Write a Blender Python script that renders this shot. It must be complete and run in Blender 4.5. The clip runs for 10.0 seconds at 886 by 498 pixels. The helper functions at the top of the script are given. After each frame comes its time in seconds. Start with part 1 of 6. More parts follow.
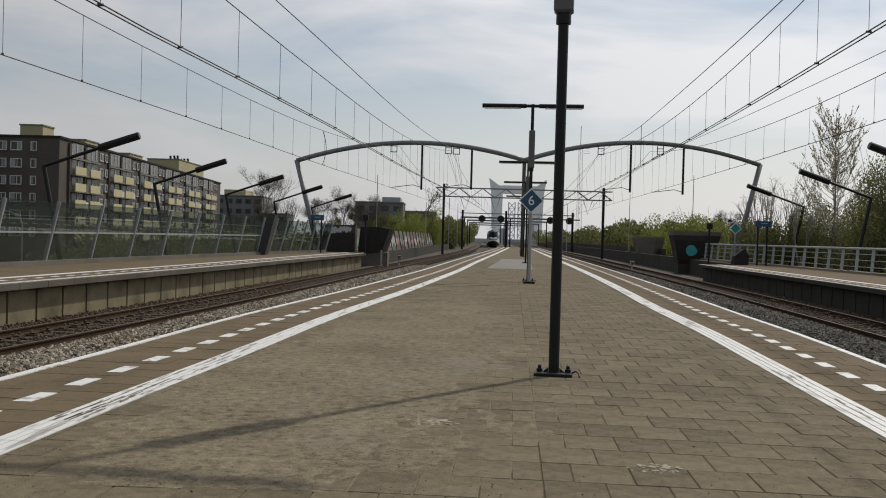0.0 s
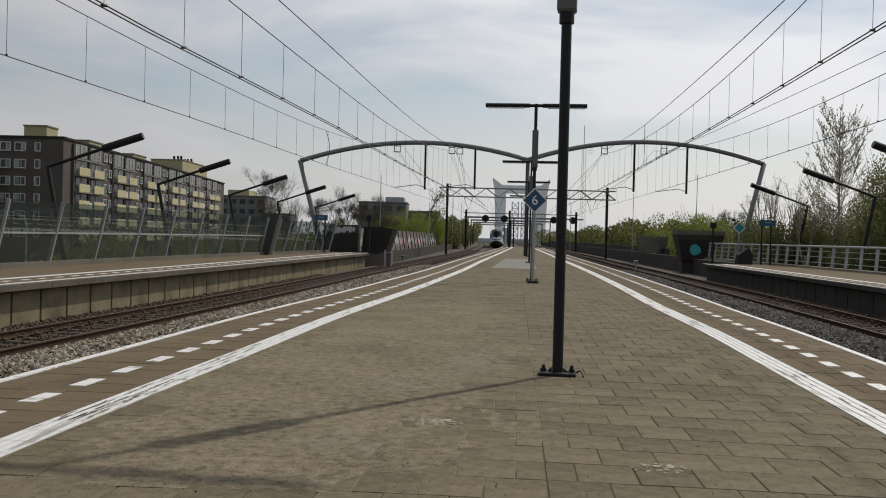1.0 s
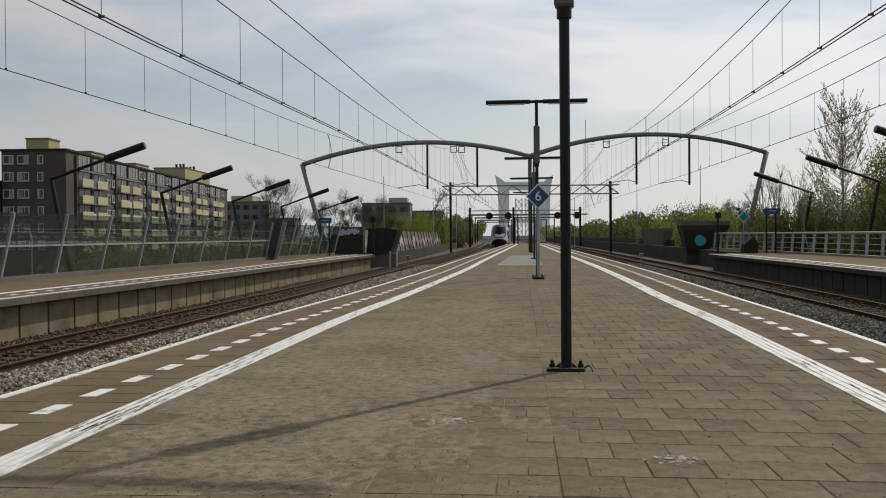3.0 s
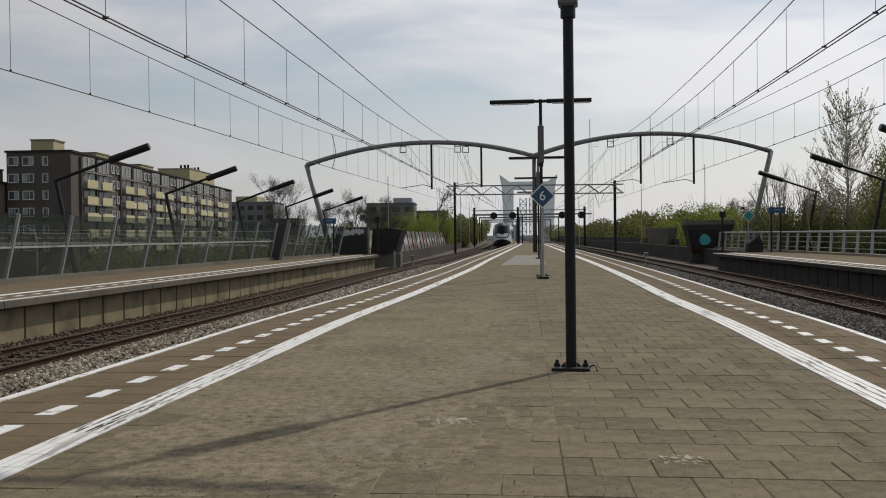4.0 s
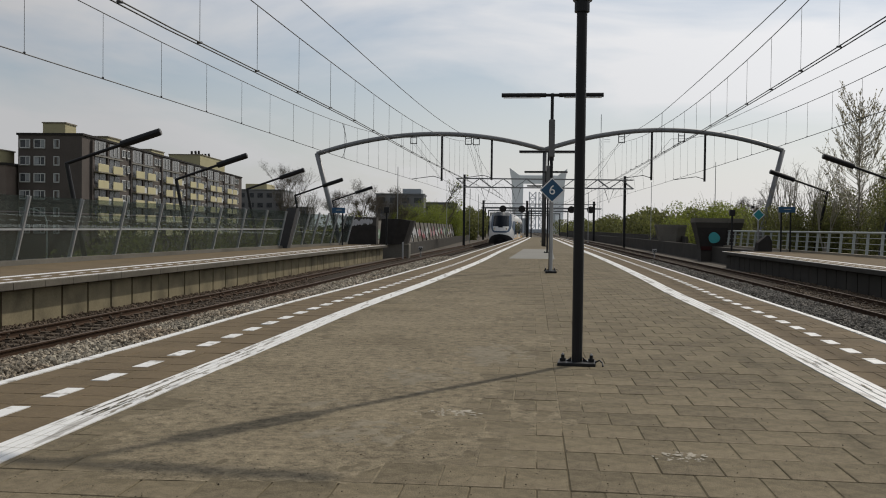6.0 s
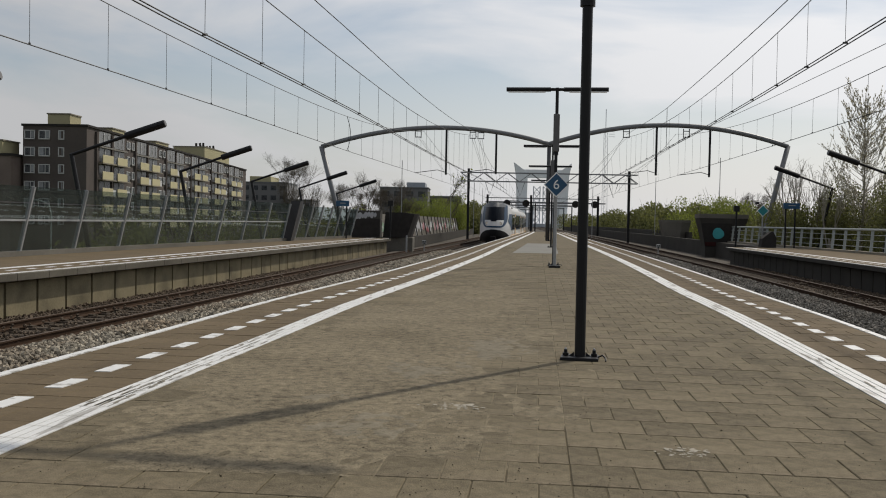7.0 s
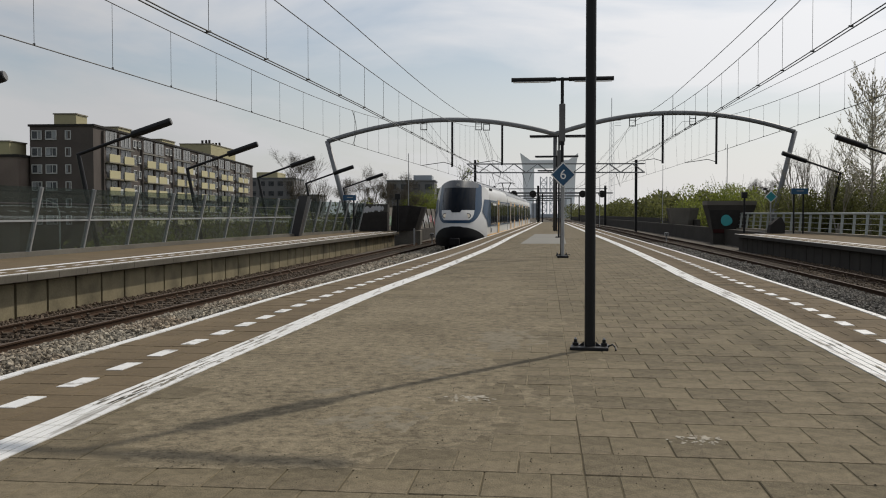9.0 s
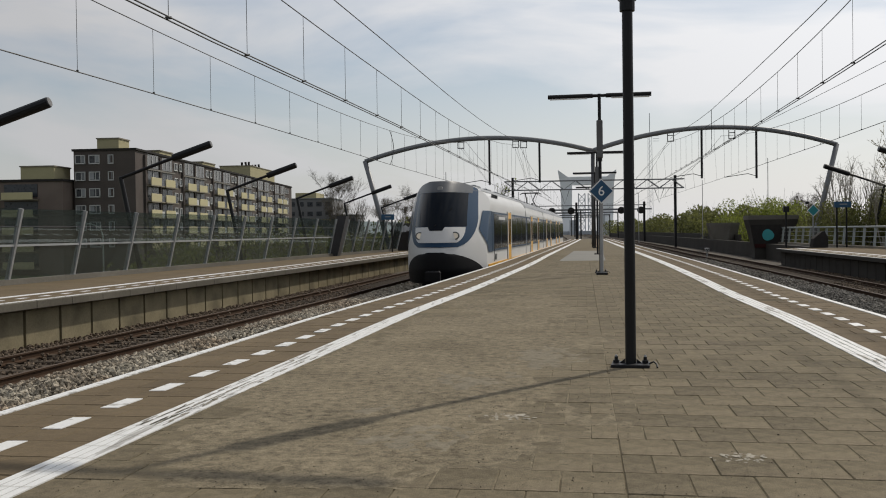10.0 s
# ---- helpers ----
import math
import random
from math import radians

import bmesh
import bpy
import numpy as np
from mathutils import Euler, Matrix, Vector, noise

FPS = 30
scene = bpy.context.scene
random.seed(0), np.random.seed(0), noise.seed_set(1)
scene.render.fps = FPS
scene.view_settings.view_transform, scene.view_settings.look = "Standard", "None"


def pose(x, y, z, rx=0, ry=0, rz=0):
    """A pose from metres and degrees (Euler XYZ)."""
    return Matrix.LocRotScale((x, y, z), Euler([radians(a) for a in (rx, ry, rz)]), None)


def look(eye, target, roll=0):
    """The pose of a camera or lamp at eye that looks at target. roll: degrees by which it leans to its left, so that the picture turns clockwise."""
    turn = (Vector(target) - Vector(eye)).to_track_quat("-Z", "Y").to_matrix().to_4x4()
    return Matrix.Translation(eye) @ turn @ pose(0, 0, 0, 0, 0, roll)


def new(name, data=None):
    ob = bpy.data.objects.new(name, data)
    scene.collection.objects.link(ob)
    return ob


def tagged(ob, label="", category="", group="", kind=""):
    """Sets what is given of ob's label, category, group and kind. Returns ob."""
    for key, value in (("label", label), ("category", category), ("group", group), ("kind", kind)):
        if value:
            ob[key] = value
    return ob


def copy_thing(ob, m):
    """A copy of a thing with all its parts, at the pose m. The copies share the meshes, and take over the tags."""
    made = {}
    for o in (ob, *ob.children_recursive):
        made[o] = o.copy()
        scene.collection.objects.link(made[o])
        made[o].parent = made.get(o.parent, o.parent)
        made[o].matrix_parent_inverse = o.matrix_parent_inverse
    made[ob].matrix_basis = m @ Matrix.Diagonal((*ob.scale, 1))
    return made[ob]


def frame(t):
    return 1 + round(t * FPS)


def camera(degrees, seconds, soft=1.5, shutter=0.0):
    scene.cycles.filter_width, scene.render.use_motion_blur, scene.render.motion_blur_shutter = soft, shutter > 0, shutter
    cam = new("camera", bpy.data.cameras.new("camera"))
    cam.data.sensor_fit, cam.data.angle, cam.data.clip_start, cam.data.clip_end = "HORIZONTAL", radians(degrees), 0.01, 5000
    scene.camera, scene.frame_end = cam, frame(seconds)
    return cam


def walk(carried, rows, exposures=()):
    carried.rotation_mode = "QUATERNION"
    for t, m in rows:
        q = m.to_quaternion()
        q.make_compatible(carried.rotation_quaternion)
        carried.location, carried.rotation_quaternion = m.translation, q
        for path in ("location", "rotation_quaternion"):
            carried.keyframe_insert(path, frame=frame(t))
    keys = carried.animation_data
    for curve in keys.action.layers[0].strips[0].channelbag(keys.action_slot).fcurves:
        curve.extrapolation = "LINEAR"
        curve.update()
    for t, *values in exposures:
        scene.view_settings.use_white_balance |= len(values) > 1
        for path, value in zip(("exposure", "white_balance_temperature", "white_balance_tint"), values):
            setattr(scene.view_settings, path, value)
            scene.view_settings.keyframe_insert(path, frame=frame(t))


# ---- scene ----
cam = camera(48.0, 10.0, soft=1.05)
EYE = (0.0, 0.0, 1.2)
# seconds, yaw, pitch, roll of the standing camera
TURNS = [
    (0.0, 0.013, -0.721, -1.556), (0.5, 0.152, -0.728, -1.587), (1.0, 0.216, -0.736, -1.443), (1.5, 0.308, -0.788, -0.850),
    (2.0, 0.294, -0.761, -0.323), (2.5, 0.363, -0.798, 0.187), (2.7, 0.396, -0.796, 0.308), (3.8, 0.657, -0.781, 0.760),
    (4.0, 0.727, -0.790, 0.653), (4.5, 0.854, -0.784, 0.131), (5.0, 1.002, -0.943, -0.243), (5.5, 1.132, -1.091, -0.487),
    (5.7, 1.167, -1.159, -0.554), (6.8, 1.419, -1.541, -1.044), (7.0, 1.451, -1.621, -1.090), (7.5, 1.543, -1.780, -1.014),
    (8.0, 1.601, -1.906, -0.747), (8.5, 1.681, -2.004, -0.391), (9.0, 1.872, -2.065, 0.047), (9.5, 2.083, -2.054, 0.340),
    (9.6, 2.172, -2.034, 0.480), (9.7, 2.486, -1.890, 0.589), (9.8, 3.015, -1.601, 0.720), (9.9, 3.514, -1.279, 0.800),
    (10.0, 4.063, -0.991, 0.780),
]
walk(cam, [(t, pose(*EYE, 90 + p, r, y)) for t, y, p, r in TURNS], exposures=[(0.0, -0.03), (5.5, -0.03), (8.0, 0.03), (10.0, 0.05)])

# ---- light ----
SUN_AZ, SUN_EL = radians(37.8), radians(45.0)
world = bpy.data.worlds.new("sky")
scene.world = world
world.use_nodes = True


def sky_nodes():
    nt = world.node_tree
    nt.nodes.clear()
    out = nt.nodes.new("ShaderNodeOutputWorld")
    bg = nt.nodes.new("ShaderNodeBackground")
    sky = nt.nodes.new("ShaderNodeTexSky")
    sky.sky_type, sky.sun_disc = "NISHITA", False
    sky.sun_elevation, sky.sun_rotation = SUN_EL, SUN_AZ
    sky.air_density, sky.dust_density, sky.ozone_density = 1.1, 1.2, 2.0
    # thin high cloud: streaky noise on the sky's own directions
    co = nt.nodes.new("ShaderNodeTexCoord")
    mp = nt.nodes.new("ShaderNodeMapping")
    mp.inputs["Scale"].default_value = (1.6, 1.6, 5.5)
    mp.inputs["Rotation"].default_value = (0.0, 0.12, 0.3)
    n1 = nt.nodes.new("ShaderNodeTexNoise")
    n1.inputs["Scale"].default_value, n1.inputs["Detail"].default_value, n1.inputs["Distortion"].default_value = 2.0, 8.0, 0.35
    ramp = nt.nodes.new("ShaderNodeValToRGB")
    ramp.color_ramp.elements[0].position, ramp.color_ramp.elements[1].position = 0.39, 0.60
    ramp.color_ramp.elements[0].color = (0.25, 0.25, 0.25, 1)
    ramp.color_ramp.elements[1].color = (0.95, 0.95, 0.95, 1)
    cloud = nt.nodes.new("ShaderNodeRGB")
    cloud.outputs[0].default_value = (*CLOUD, 1)
    # thin cloud is brighter towards the sun
    near = nt.nodes.new("ShaderNodeVectorMath")
    near.operation = "DOT_PRODUCT"
    near.inputs[1].default_value = (math.sin(SUN_AZ) * math.cos(SUN_EL), math.cos(SUN_AZ) * math.cos(SUN_EL), math.sin(SUN_EL))
    glow = nt.nodes.new("ShaderNodeMapRange")
    glow.inputs["From Min"].default_value, glow.inputs["From Max"].default_value = 0.45, 0.95
    glow.inputs["To Min"].default_value, glow.inputs["To Max"].default_value = 0.86, 1.75
    lit = nt.nodes.new("ShaderNodeVectorMath")
    lit.operation = "SCALE"
    nt.links.new(co.outputs["Generated"], near.inputs[0])
    nt.links.new(near.outputs["Value"], glow.inputs["Value"])
    nt.links.new(cloud.outputs[0], lit.inputs[0])
    nt.links.new(glow.outputs[0], lit.inputs["Scale"])
    mix = nt.nodes.new("ShaderNodeMix")
    mix.data_type = "RGBA"
    nt.links.new(co.outputs["Generated"], mp.inputs["Vector"])
    nt.links.new(mp.outputs[0], n1.inputs["Vector"])
    nt.links.new(n1.outputs["Fac"], ramp.inputs[0])
    sep = nt.nodes.new("ShaderNodeSeparateXYZ")
    low = nt.nodes.new("ShaderNodeMapRange")
    low.inputs["From Min"].default_value, low.inputs["From Max"].default_value = 0.0, 0.22
    low.inputs["To Min"].default_value, low.inputs["To Max"].default_value = 0.95, 0.0
    top = nt.nodes.new("ShaderNodeMath")
    top.operation = "MAXIMUM"
    nt.links.new(co.outputs["Generated"], sep.inputs[0])
    nt.links.new(sep.outputs["Z"], low.inputs["Value"])
    nt.links.new(low.outputs[0], top.inputs[0])
    nt.links.new(ramp.outputs[0], top.inputs[1])
    nt.links.new(top.outputs[0], mix.inputs["Factor"])
    nt.links.new(sky.outputs[0], mix.inputs["A"])
    nt.links.new(lit.outputs[0], mix.inputs["B"])
    nt.links.new(mix.outputs["Result"], bg.inputs["Color"])
    bg.inputs["Strength"].default_value = SKY
    nt.links.new(bg.outputs[0], out.inputs["Surface"])


CLOUD, SKY = (8.0, 8.0, 8.15), 0.075
sky_nodes()
sun = new("sun", bpy.data.lights.new("sun", "SUN"))
sun.data.energy, sun.data.angle, sun.data.color = 2.6, radians(0.9), (1.0, 0.93, 0.82)
sun.matrix_world = look((60 * math.sin(SUN_AZ), 60 * math.cos(SUN_AZ), 60 * math.tan(SUN_EL)), (0, 0, 0))


# ---- materials ----
def material(name, color, rough=0.7, metal=0.0, vary=0.25, scale=3.0, fine=40.0, bump=0.15, stain=None, amount=0.5, island=0.0, each=0.0, stretch=(1, 1, 1), speck=0.0, lo=0.48, hi=0.68, shine=None):
    """A surface with a coarse and a fine change of tone, and a relief."""
    m = bpy.data.materials.new(name)
    m.use_nodes = True
    nt = m.node_tree
    b = nt.nodes["Principled BSDF"]
    b.inputs["Metallic"].default_value = metal
    b.inputs["Specular IOR Level"].default_value = shine if shine is not None else 0.12 if rough >= 0.8 else 0.5
    co = nt.nodes.new("ShaderNodeTexCoord")
    geo = nt.nodes.new("ShaderNodeNewGeometry")
    mp = nt.nodes.new("ShaderNodeMapping")
    mp.inputs["Scale"].default_value = stretch
    nt.links.new(geo.outputs["Position"] if not each else co.outputs["Object"], mp.inputs["Vector"])

    def noise_at(s, detail=4.0):
        n = nt.nodes.new("ShaderNodeTexNoise")
        n.inputs["Scale"].default_value, n.inputs["Detail"].default_value = s, detail
        nt.links.new(mp.outputs[0], n.inputs["Vector"])
        return n.outputs["Fac"]

    def math_node(op, a, bb):
        n = nt.nodes.new("ShaderNodeMath")
        n.operation = op
        for k, v in enumerate((a, bb)):
            if isinstance(v, (int, float)):
                n.inputs[k].default_value = v
            else:
                nt.links.new(v, n.inputs[k])
        return n.outputs[0]

    big, small = noise_at(scale), noise_at(fine, 3.0)
    tone = math_node("ADD", math_node("MULTIPLY", math_node("SUBTRACT", big, 0.5), 2.2 * vary), math_node("MULTIPLY", math_node("SUBTRACT", small, 0.5), 1.4 * vary))
    if speck:
        n = nt.nodes.new("ShaderNodeTexNoise")
        n.inputs["Scale"].default_value, n.inputs["Detail"].default_value, n.inputs["Roughness"].default_value = 11.0, 9.0, 0.78
        nt.links.new(mp.outputs[0], n.inputs["Vector"])
        tone = math_node("ADD", tone, math_node("MULTIPLY", math_node("SUBTRACT", n.outputs["Fac"], 0.5), speck))
    if speck > 1:
        tone = math_node("ADD", tone, math_node("MULTIPLY", math_node("SUBTRACT", noise_at(150.0, 2.0), 0.5), speck * 0.6))
    if island:
        tone = math_node("ADD", tone, math_node("MULTIPLY", math_node("SUBTRACT", geo.outputs["Random Per Island"], 0.5), island))
    if each:
        oi = nt.nodes.new("ShaderNodeObjectInfo")
        tone = math_node("ADD", tone, math_node("MULTIPLY", math_node("SUBTRACT", oi.outputs["Random"], 0.5), each))
    gain = math_node("ADD", tone, 1.0)
    base = nt.nodes.new("ShaderNodeRGB")
    base.outputs[0].default_value = (*color, 1)
    src = base.outputs[0]
    if stain:
        mask = nt.nodes.new("ShaderNodeValToRGB")
        mask.color_ramp.elements[0].position, mask.color_ramp.elements[1].position = lo, hi
        nt.links.new(noise_at(scale * 0.6, 6.0), mask.inputs[0])
        mx = nt.nodes.new("ShaderNodeMix")
        mx.data_type = "RGBA"
        nt.links.new(math_node("MULTIPLY", mask.outputs[0], amount), mx.inputs["Factor"])
        nt.links.new(src, mx.inputs["A"])
        mx.inputs["B"].default_value = (*stain, 1)
        src = mx.outputs["Result"]
    vm = nt.nodes.new("ShaderNodeVectorMath")
    vm.operation = "SCALE"
    nt.links.new(src, vm.inputs[0])
    nt.links.new(gain, vm.inputs["Scale"])
    nt.links.new(vm.outputs[0], b.inputs["Base Color"])
    nt.links.new(math_node("ADD", math_node("MULTIPLY", math_node("SUBTRACT", small, 0.5), 0.25), rough), b.inputs["Roughness"])
    if bump:
        bp = nt.nodes.new("ShaderNodeBump")
        bp.inputs["Strength"].default_value, bp.inputs["Distance"].default_value = bump, 0.01
        nt.links.new(small, bp.inputs["Height"])
        nt.links.new(bp.outputs[0], b.inputs["Normal"])
    return m


def glass(name, tint, rough=0.02, clear=0.6):
    """A thin pane: see-through with a glossy face."""
    m = bpy.data.materials.new(name)
    m.use_nodes = True
    nt = m.node_tree
    nt.nodes.remove(nt.nodes["Principled BSDF"])
    out = nt.nodes["Material Output"]
    tr = nt.nodes.new("ShaderNodeBsdfTransparent")
    tr.inputs[0].default_value = (*tint, 1)
    gl = nt.nodes.new("ShaderNodeBsdfGlossy")
    gl.inputs["Roughness"].default_value = rough
    gl.inputs["Color"].default_value = (0.8, 0.85, 0.85, 1)
    df = nt.nodes.new("ShaderNodeBsdfDiffuse")
    df.inputs[0].default_value = (0.10, 0.12, 0.11, 1)
    n = nt.nodes.new("ShaderNodeTexNoise")
    n.inputs["Scale"].default_value = 0.8
    dirty = nt.nodes.new("ShaderNodeMixShader")
    mul = nt.nodes.new("ShaderNodeMath")
    mul.operation = "MULTIPLY"
    mul.inputs[1].default_value = 2 * (1 - clear)
    nt.links.new(n.outputs["Fac"], mul.inputs[0])
    nt.links.new(mul.outputs[0], dirty.inputs[0])
    nt.links.new(tr.outputs[0], dirty.inputs[1])
    nt.links.new(df.outputs[0], dirty.inputs[2])
    mx = nt.nodes.new("ShaderNodeMixShader")
    mx.inputs[0].default_value = 0.07
    nt.links.new(dirty.outputs[0], mx.inputs[1])
    nt.links.new(gl.outputs[0], mx.inputs[2])
    nt.links.new(mx.outputs[0], out.inputs[0])
    return m


PAVER = material("concrete paver", (0.134, 0.111, 0.071), 0.88, vary=0.22, scale=0.9, fine=110, bump=0.4, stain=(0.155, 0.127, 0.086), amount=0.5, island=0.26, speck=1.9)
PAVER_ONE = material("concrete paver single", (0.134, 0.111, 0.071), 0.88, vary=0.22, scale=2.5, fine=110, bump=0.4, stain=(0.155, 0.127, 0.086), amount=0.5, each=0.28, speck=1.9)
EDGE_PAVER = material("brown edge paver", (0.124, 0.094, 0.057), 0.88, vary=0.28, scale=1.2, fine=50, bump=0.3, island=0.15, speck=0.9)
JOINT = material("sandy joint", (0.095, 0.078, 0.048), 0.95, vary=0.4, scale=4, fine=80)
SAND = material("dusty sand", (0.168, 0.141, 0.095), 0.95, vary=0.30, scale=1.1, fine=60, bump=0.7, stain=(0.128, 0.106, 0.069), amount=0.7, speck=3.3)
WHITE_LINE = material("worn white paint", (0.62, 0.62, 0.60), 0.6, vary=0.10, scale=13, fine=60, bump=0.1, stain=(0.16, 0.14, 0.11), amount=0.6, lo=0.57, hi=0.61)
GUIDE_LINE = WHITE_LINE.copy()
GUIDE_LINE.name = "worn white guide paint"
for node in GUIDE_LINE.node_tree.nodes:
    if node.type == "MAPPING":
        node.inputs["Scale"].default_value = (1.0, 0.10, 1.0)
CONCRETE = material("weathered concrete", (0.24, 0.215, 0.17), 0.85, vary=0.28, scale=0.8, fine=20, bump=0.25, stain=(0.12, 0.11, 0.085), amount=0.6, speck=0.5)
# dark concrete; on the right platform's wall this tone stands for backlit shade
CONCRETE_DARK = material("dark and shade-toned concrete", (0.052, 0.048, 0.042), 0.9, vary=0.3, scale=0.6, fine=15, bump=0.25)
COPING = material("weathered coping concrete", (0.115, 0.104, 0.083), 0.9, vary=0.3, scale=0.7, fine=18, bump=0.25, stain=(0.07, 0.063, 0.05), amount=0.6, speck=0.6, island=0.2)
CONCRETE_MID = material("grey stained concrete", (0.145, 0.135, 0.115), 0.9, vary=0.3, scale=0.5, fine=15, bump=0.25, stain=(0.08, 0.075, 0.06), amount=0.6, speck=0.5)
PANEL = material("beige concrete panel", (0.212, 0.181, 0.114), 0.85, vary=0.38, scale=1.6, fine=25, bump=0.2, stain=(0.085, 0.075, 0.052), amount=0.75, island=0.12)
DARKBAY = material("near-black recess shade and dark surfaces", (0.035, 0.032, 0.03), 0.9, vary=0.3)
BALLAST = material("ballast stone", (0.295, 0.265, 0.210), 0.9, vary=0.3, scale=1.0, fine=25, bump=0.3, stain=(0.21, 0.14, 0.085), amount=0.5, island=1.2)
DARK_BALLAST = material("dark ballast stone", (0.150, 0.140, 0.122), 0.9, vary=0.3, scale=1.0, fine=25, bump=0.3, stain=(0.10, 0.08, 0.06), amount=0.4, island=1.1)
RUSTY = material("rusty ballast stone", (0.115, 0.088, 0.064), 0.9, vary=0.3, scale=1.0, fine=25, bump=0.3, island=0.9)
BED = material("ballast bed", (0.088, 0.077, 0.063), 0.95, vary=0.45, scale=3, fine=14, bump=1.0)
RUST = material("rusty rail side", (0.052, 0.031, 0.019), 0.9, vary=0.3, scale=2, fine=30)
RAILTOP = material("dull rail head", (0.082, 0.058, 0.042), 0.7, 0.0, shine=0.2, vary=0.2, scale=4)
SLEEPER = material("concrete sleeper", (0.072, 0.057, 0.043), 0.9, vary=0.3, scale=2, fine=20)
BLACK = material("black painted steel", (0.010, 0.010, 0.011), 0.45, shine=0.25, vary=0.2, scale=4, fine=60, bump=0.05)
STEEL = material("galvanised steel", (0.30, 0.305, 0.305), 0.55, 0.15, vary=0.2, scale=2, fine=30, bump=0.05)
ARCHSTEEL = material("grey arch paint", (0.17, 0.175, 0.18), 0.5, 0.2, vary=0.15, scale=1.5, fine=30, bump=0.05)
GREYBOX = material("grey loudspeaker housing", (0.10, 0.10, 0.10), 0.6, vary=0.15, scale=5, fine=60)
BLUE = material("blue sign enamel", (0.008, 0.062, 0.135), 0.35, vary=0.1, scale=6, fine=40, bump=0.02)
WHITE = material("white sign enamel", (0.75, 0.75, 0.74), 0.4, vary=0.08, scale=6, fine=40, bump=0.02)
WIRE = material("catenary copper", (0.05, 0.05, 0.048), 0.6, 0.3, vary=0.1, bump=0)
GLASS = glass("noise barrier glass", (0.70, 0.75, 0.75), clear=0.84)
BRICK = material("dark brown brick", (0.094, 0.080, 0.073), 0.9, vary=0.25, scale=0.3, fine=6, bump=0.2)
BRICK_WARM = material("reddish brown brick", (0.165, 0.132, 0.115), 0.9, vary=0.3, scale=0.3, fine=6, bump=0.2)
CREAM = material("cream balcony panel", (0.46, 0.41, 0.235), 0.7, vary=0.12, scale=0.4, fine=6, island=0.12)
PENT = material("yellow beige plaster", (0.38, 0.345, 0.21), 0.85, vary=0.12, scale=0.2, fine=4)
CURTAIN = material("pale net curtain", (0.24, 0.25, 0.26), 0.8, vary=0.35, scale=0.8, fine=6, bump=0, each=0.5)
FRAME = material("white window frame", (0.50, 0.50, 0.49), 0.6, vary=0.1)
PANE = material("dark window glass", (0.032, 0.036, 0.042), 0.3, vary=0.4, scale=0.35, fine=2, bump=0)
EARTH = material("grassy ground", (0.06, 0.075, 0.03), 0.95, vary=0.4, scale=0.15, fine=3, bump=0.5, stain=(0.11, 0.10, 0.06), amount=0.6)


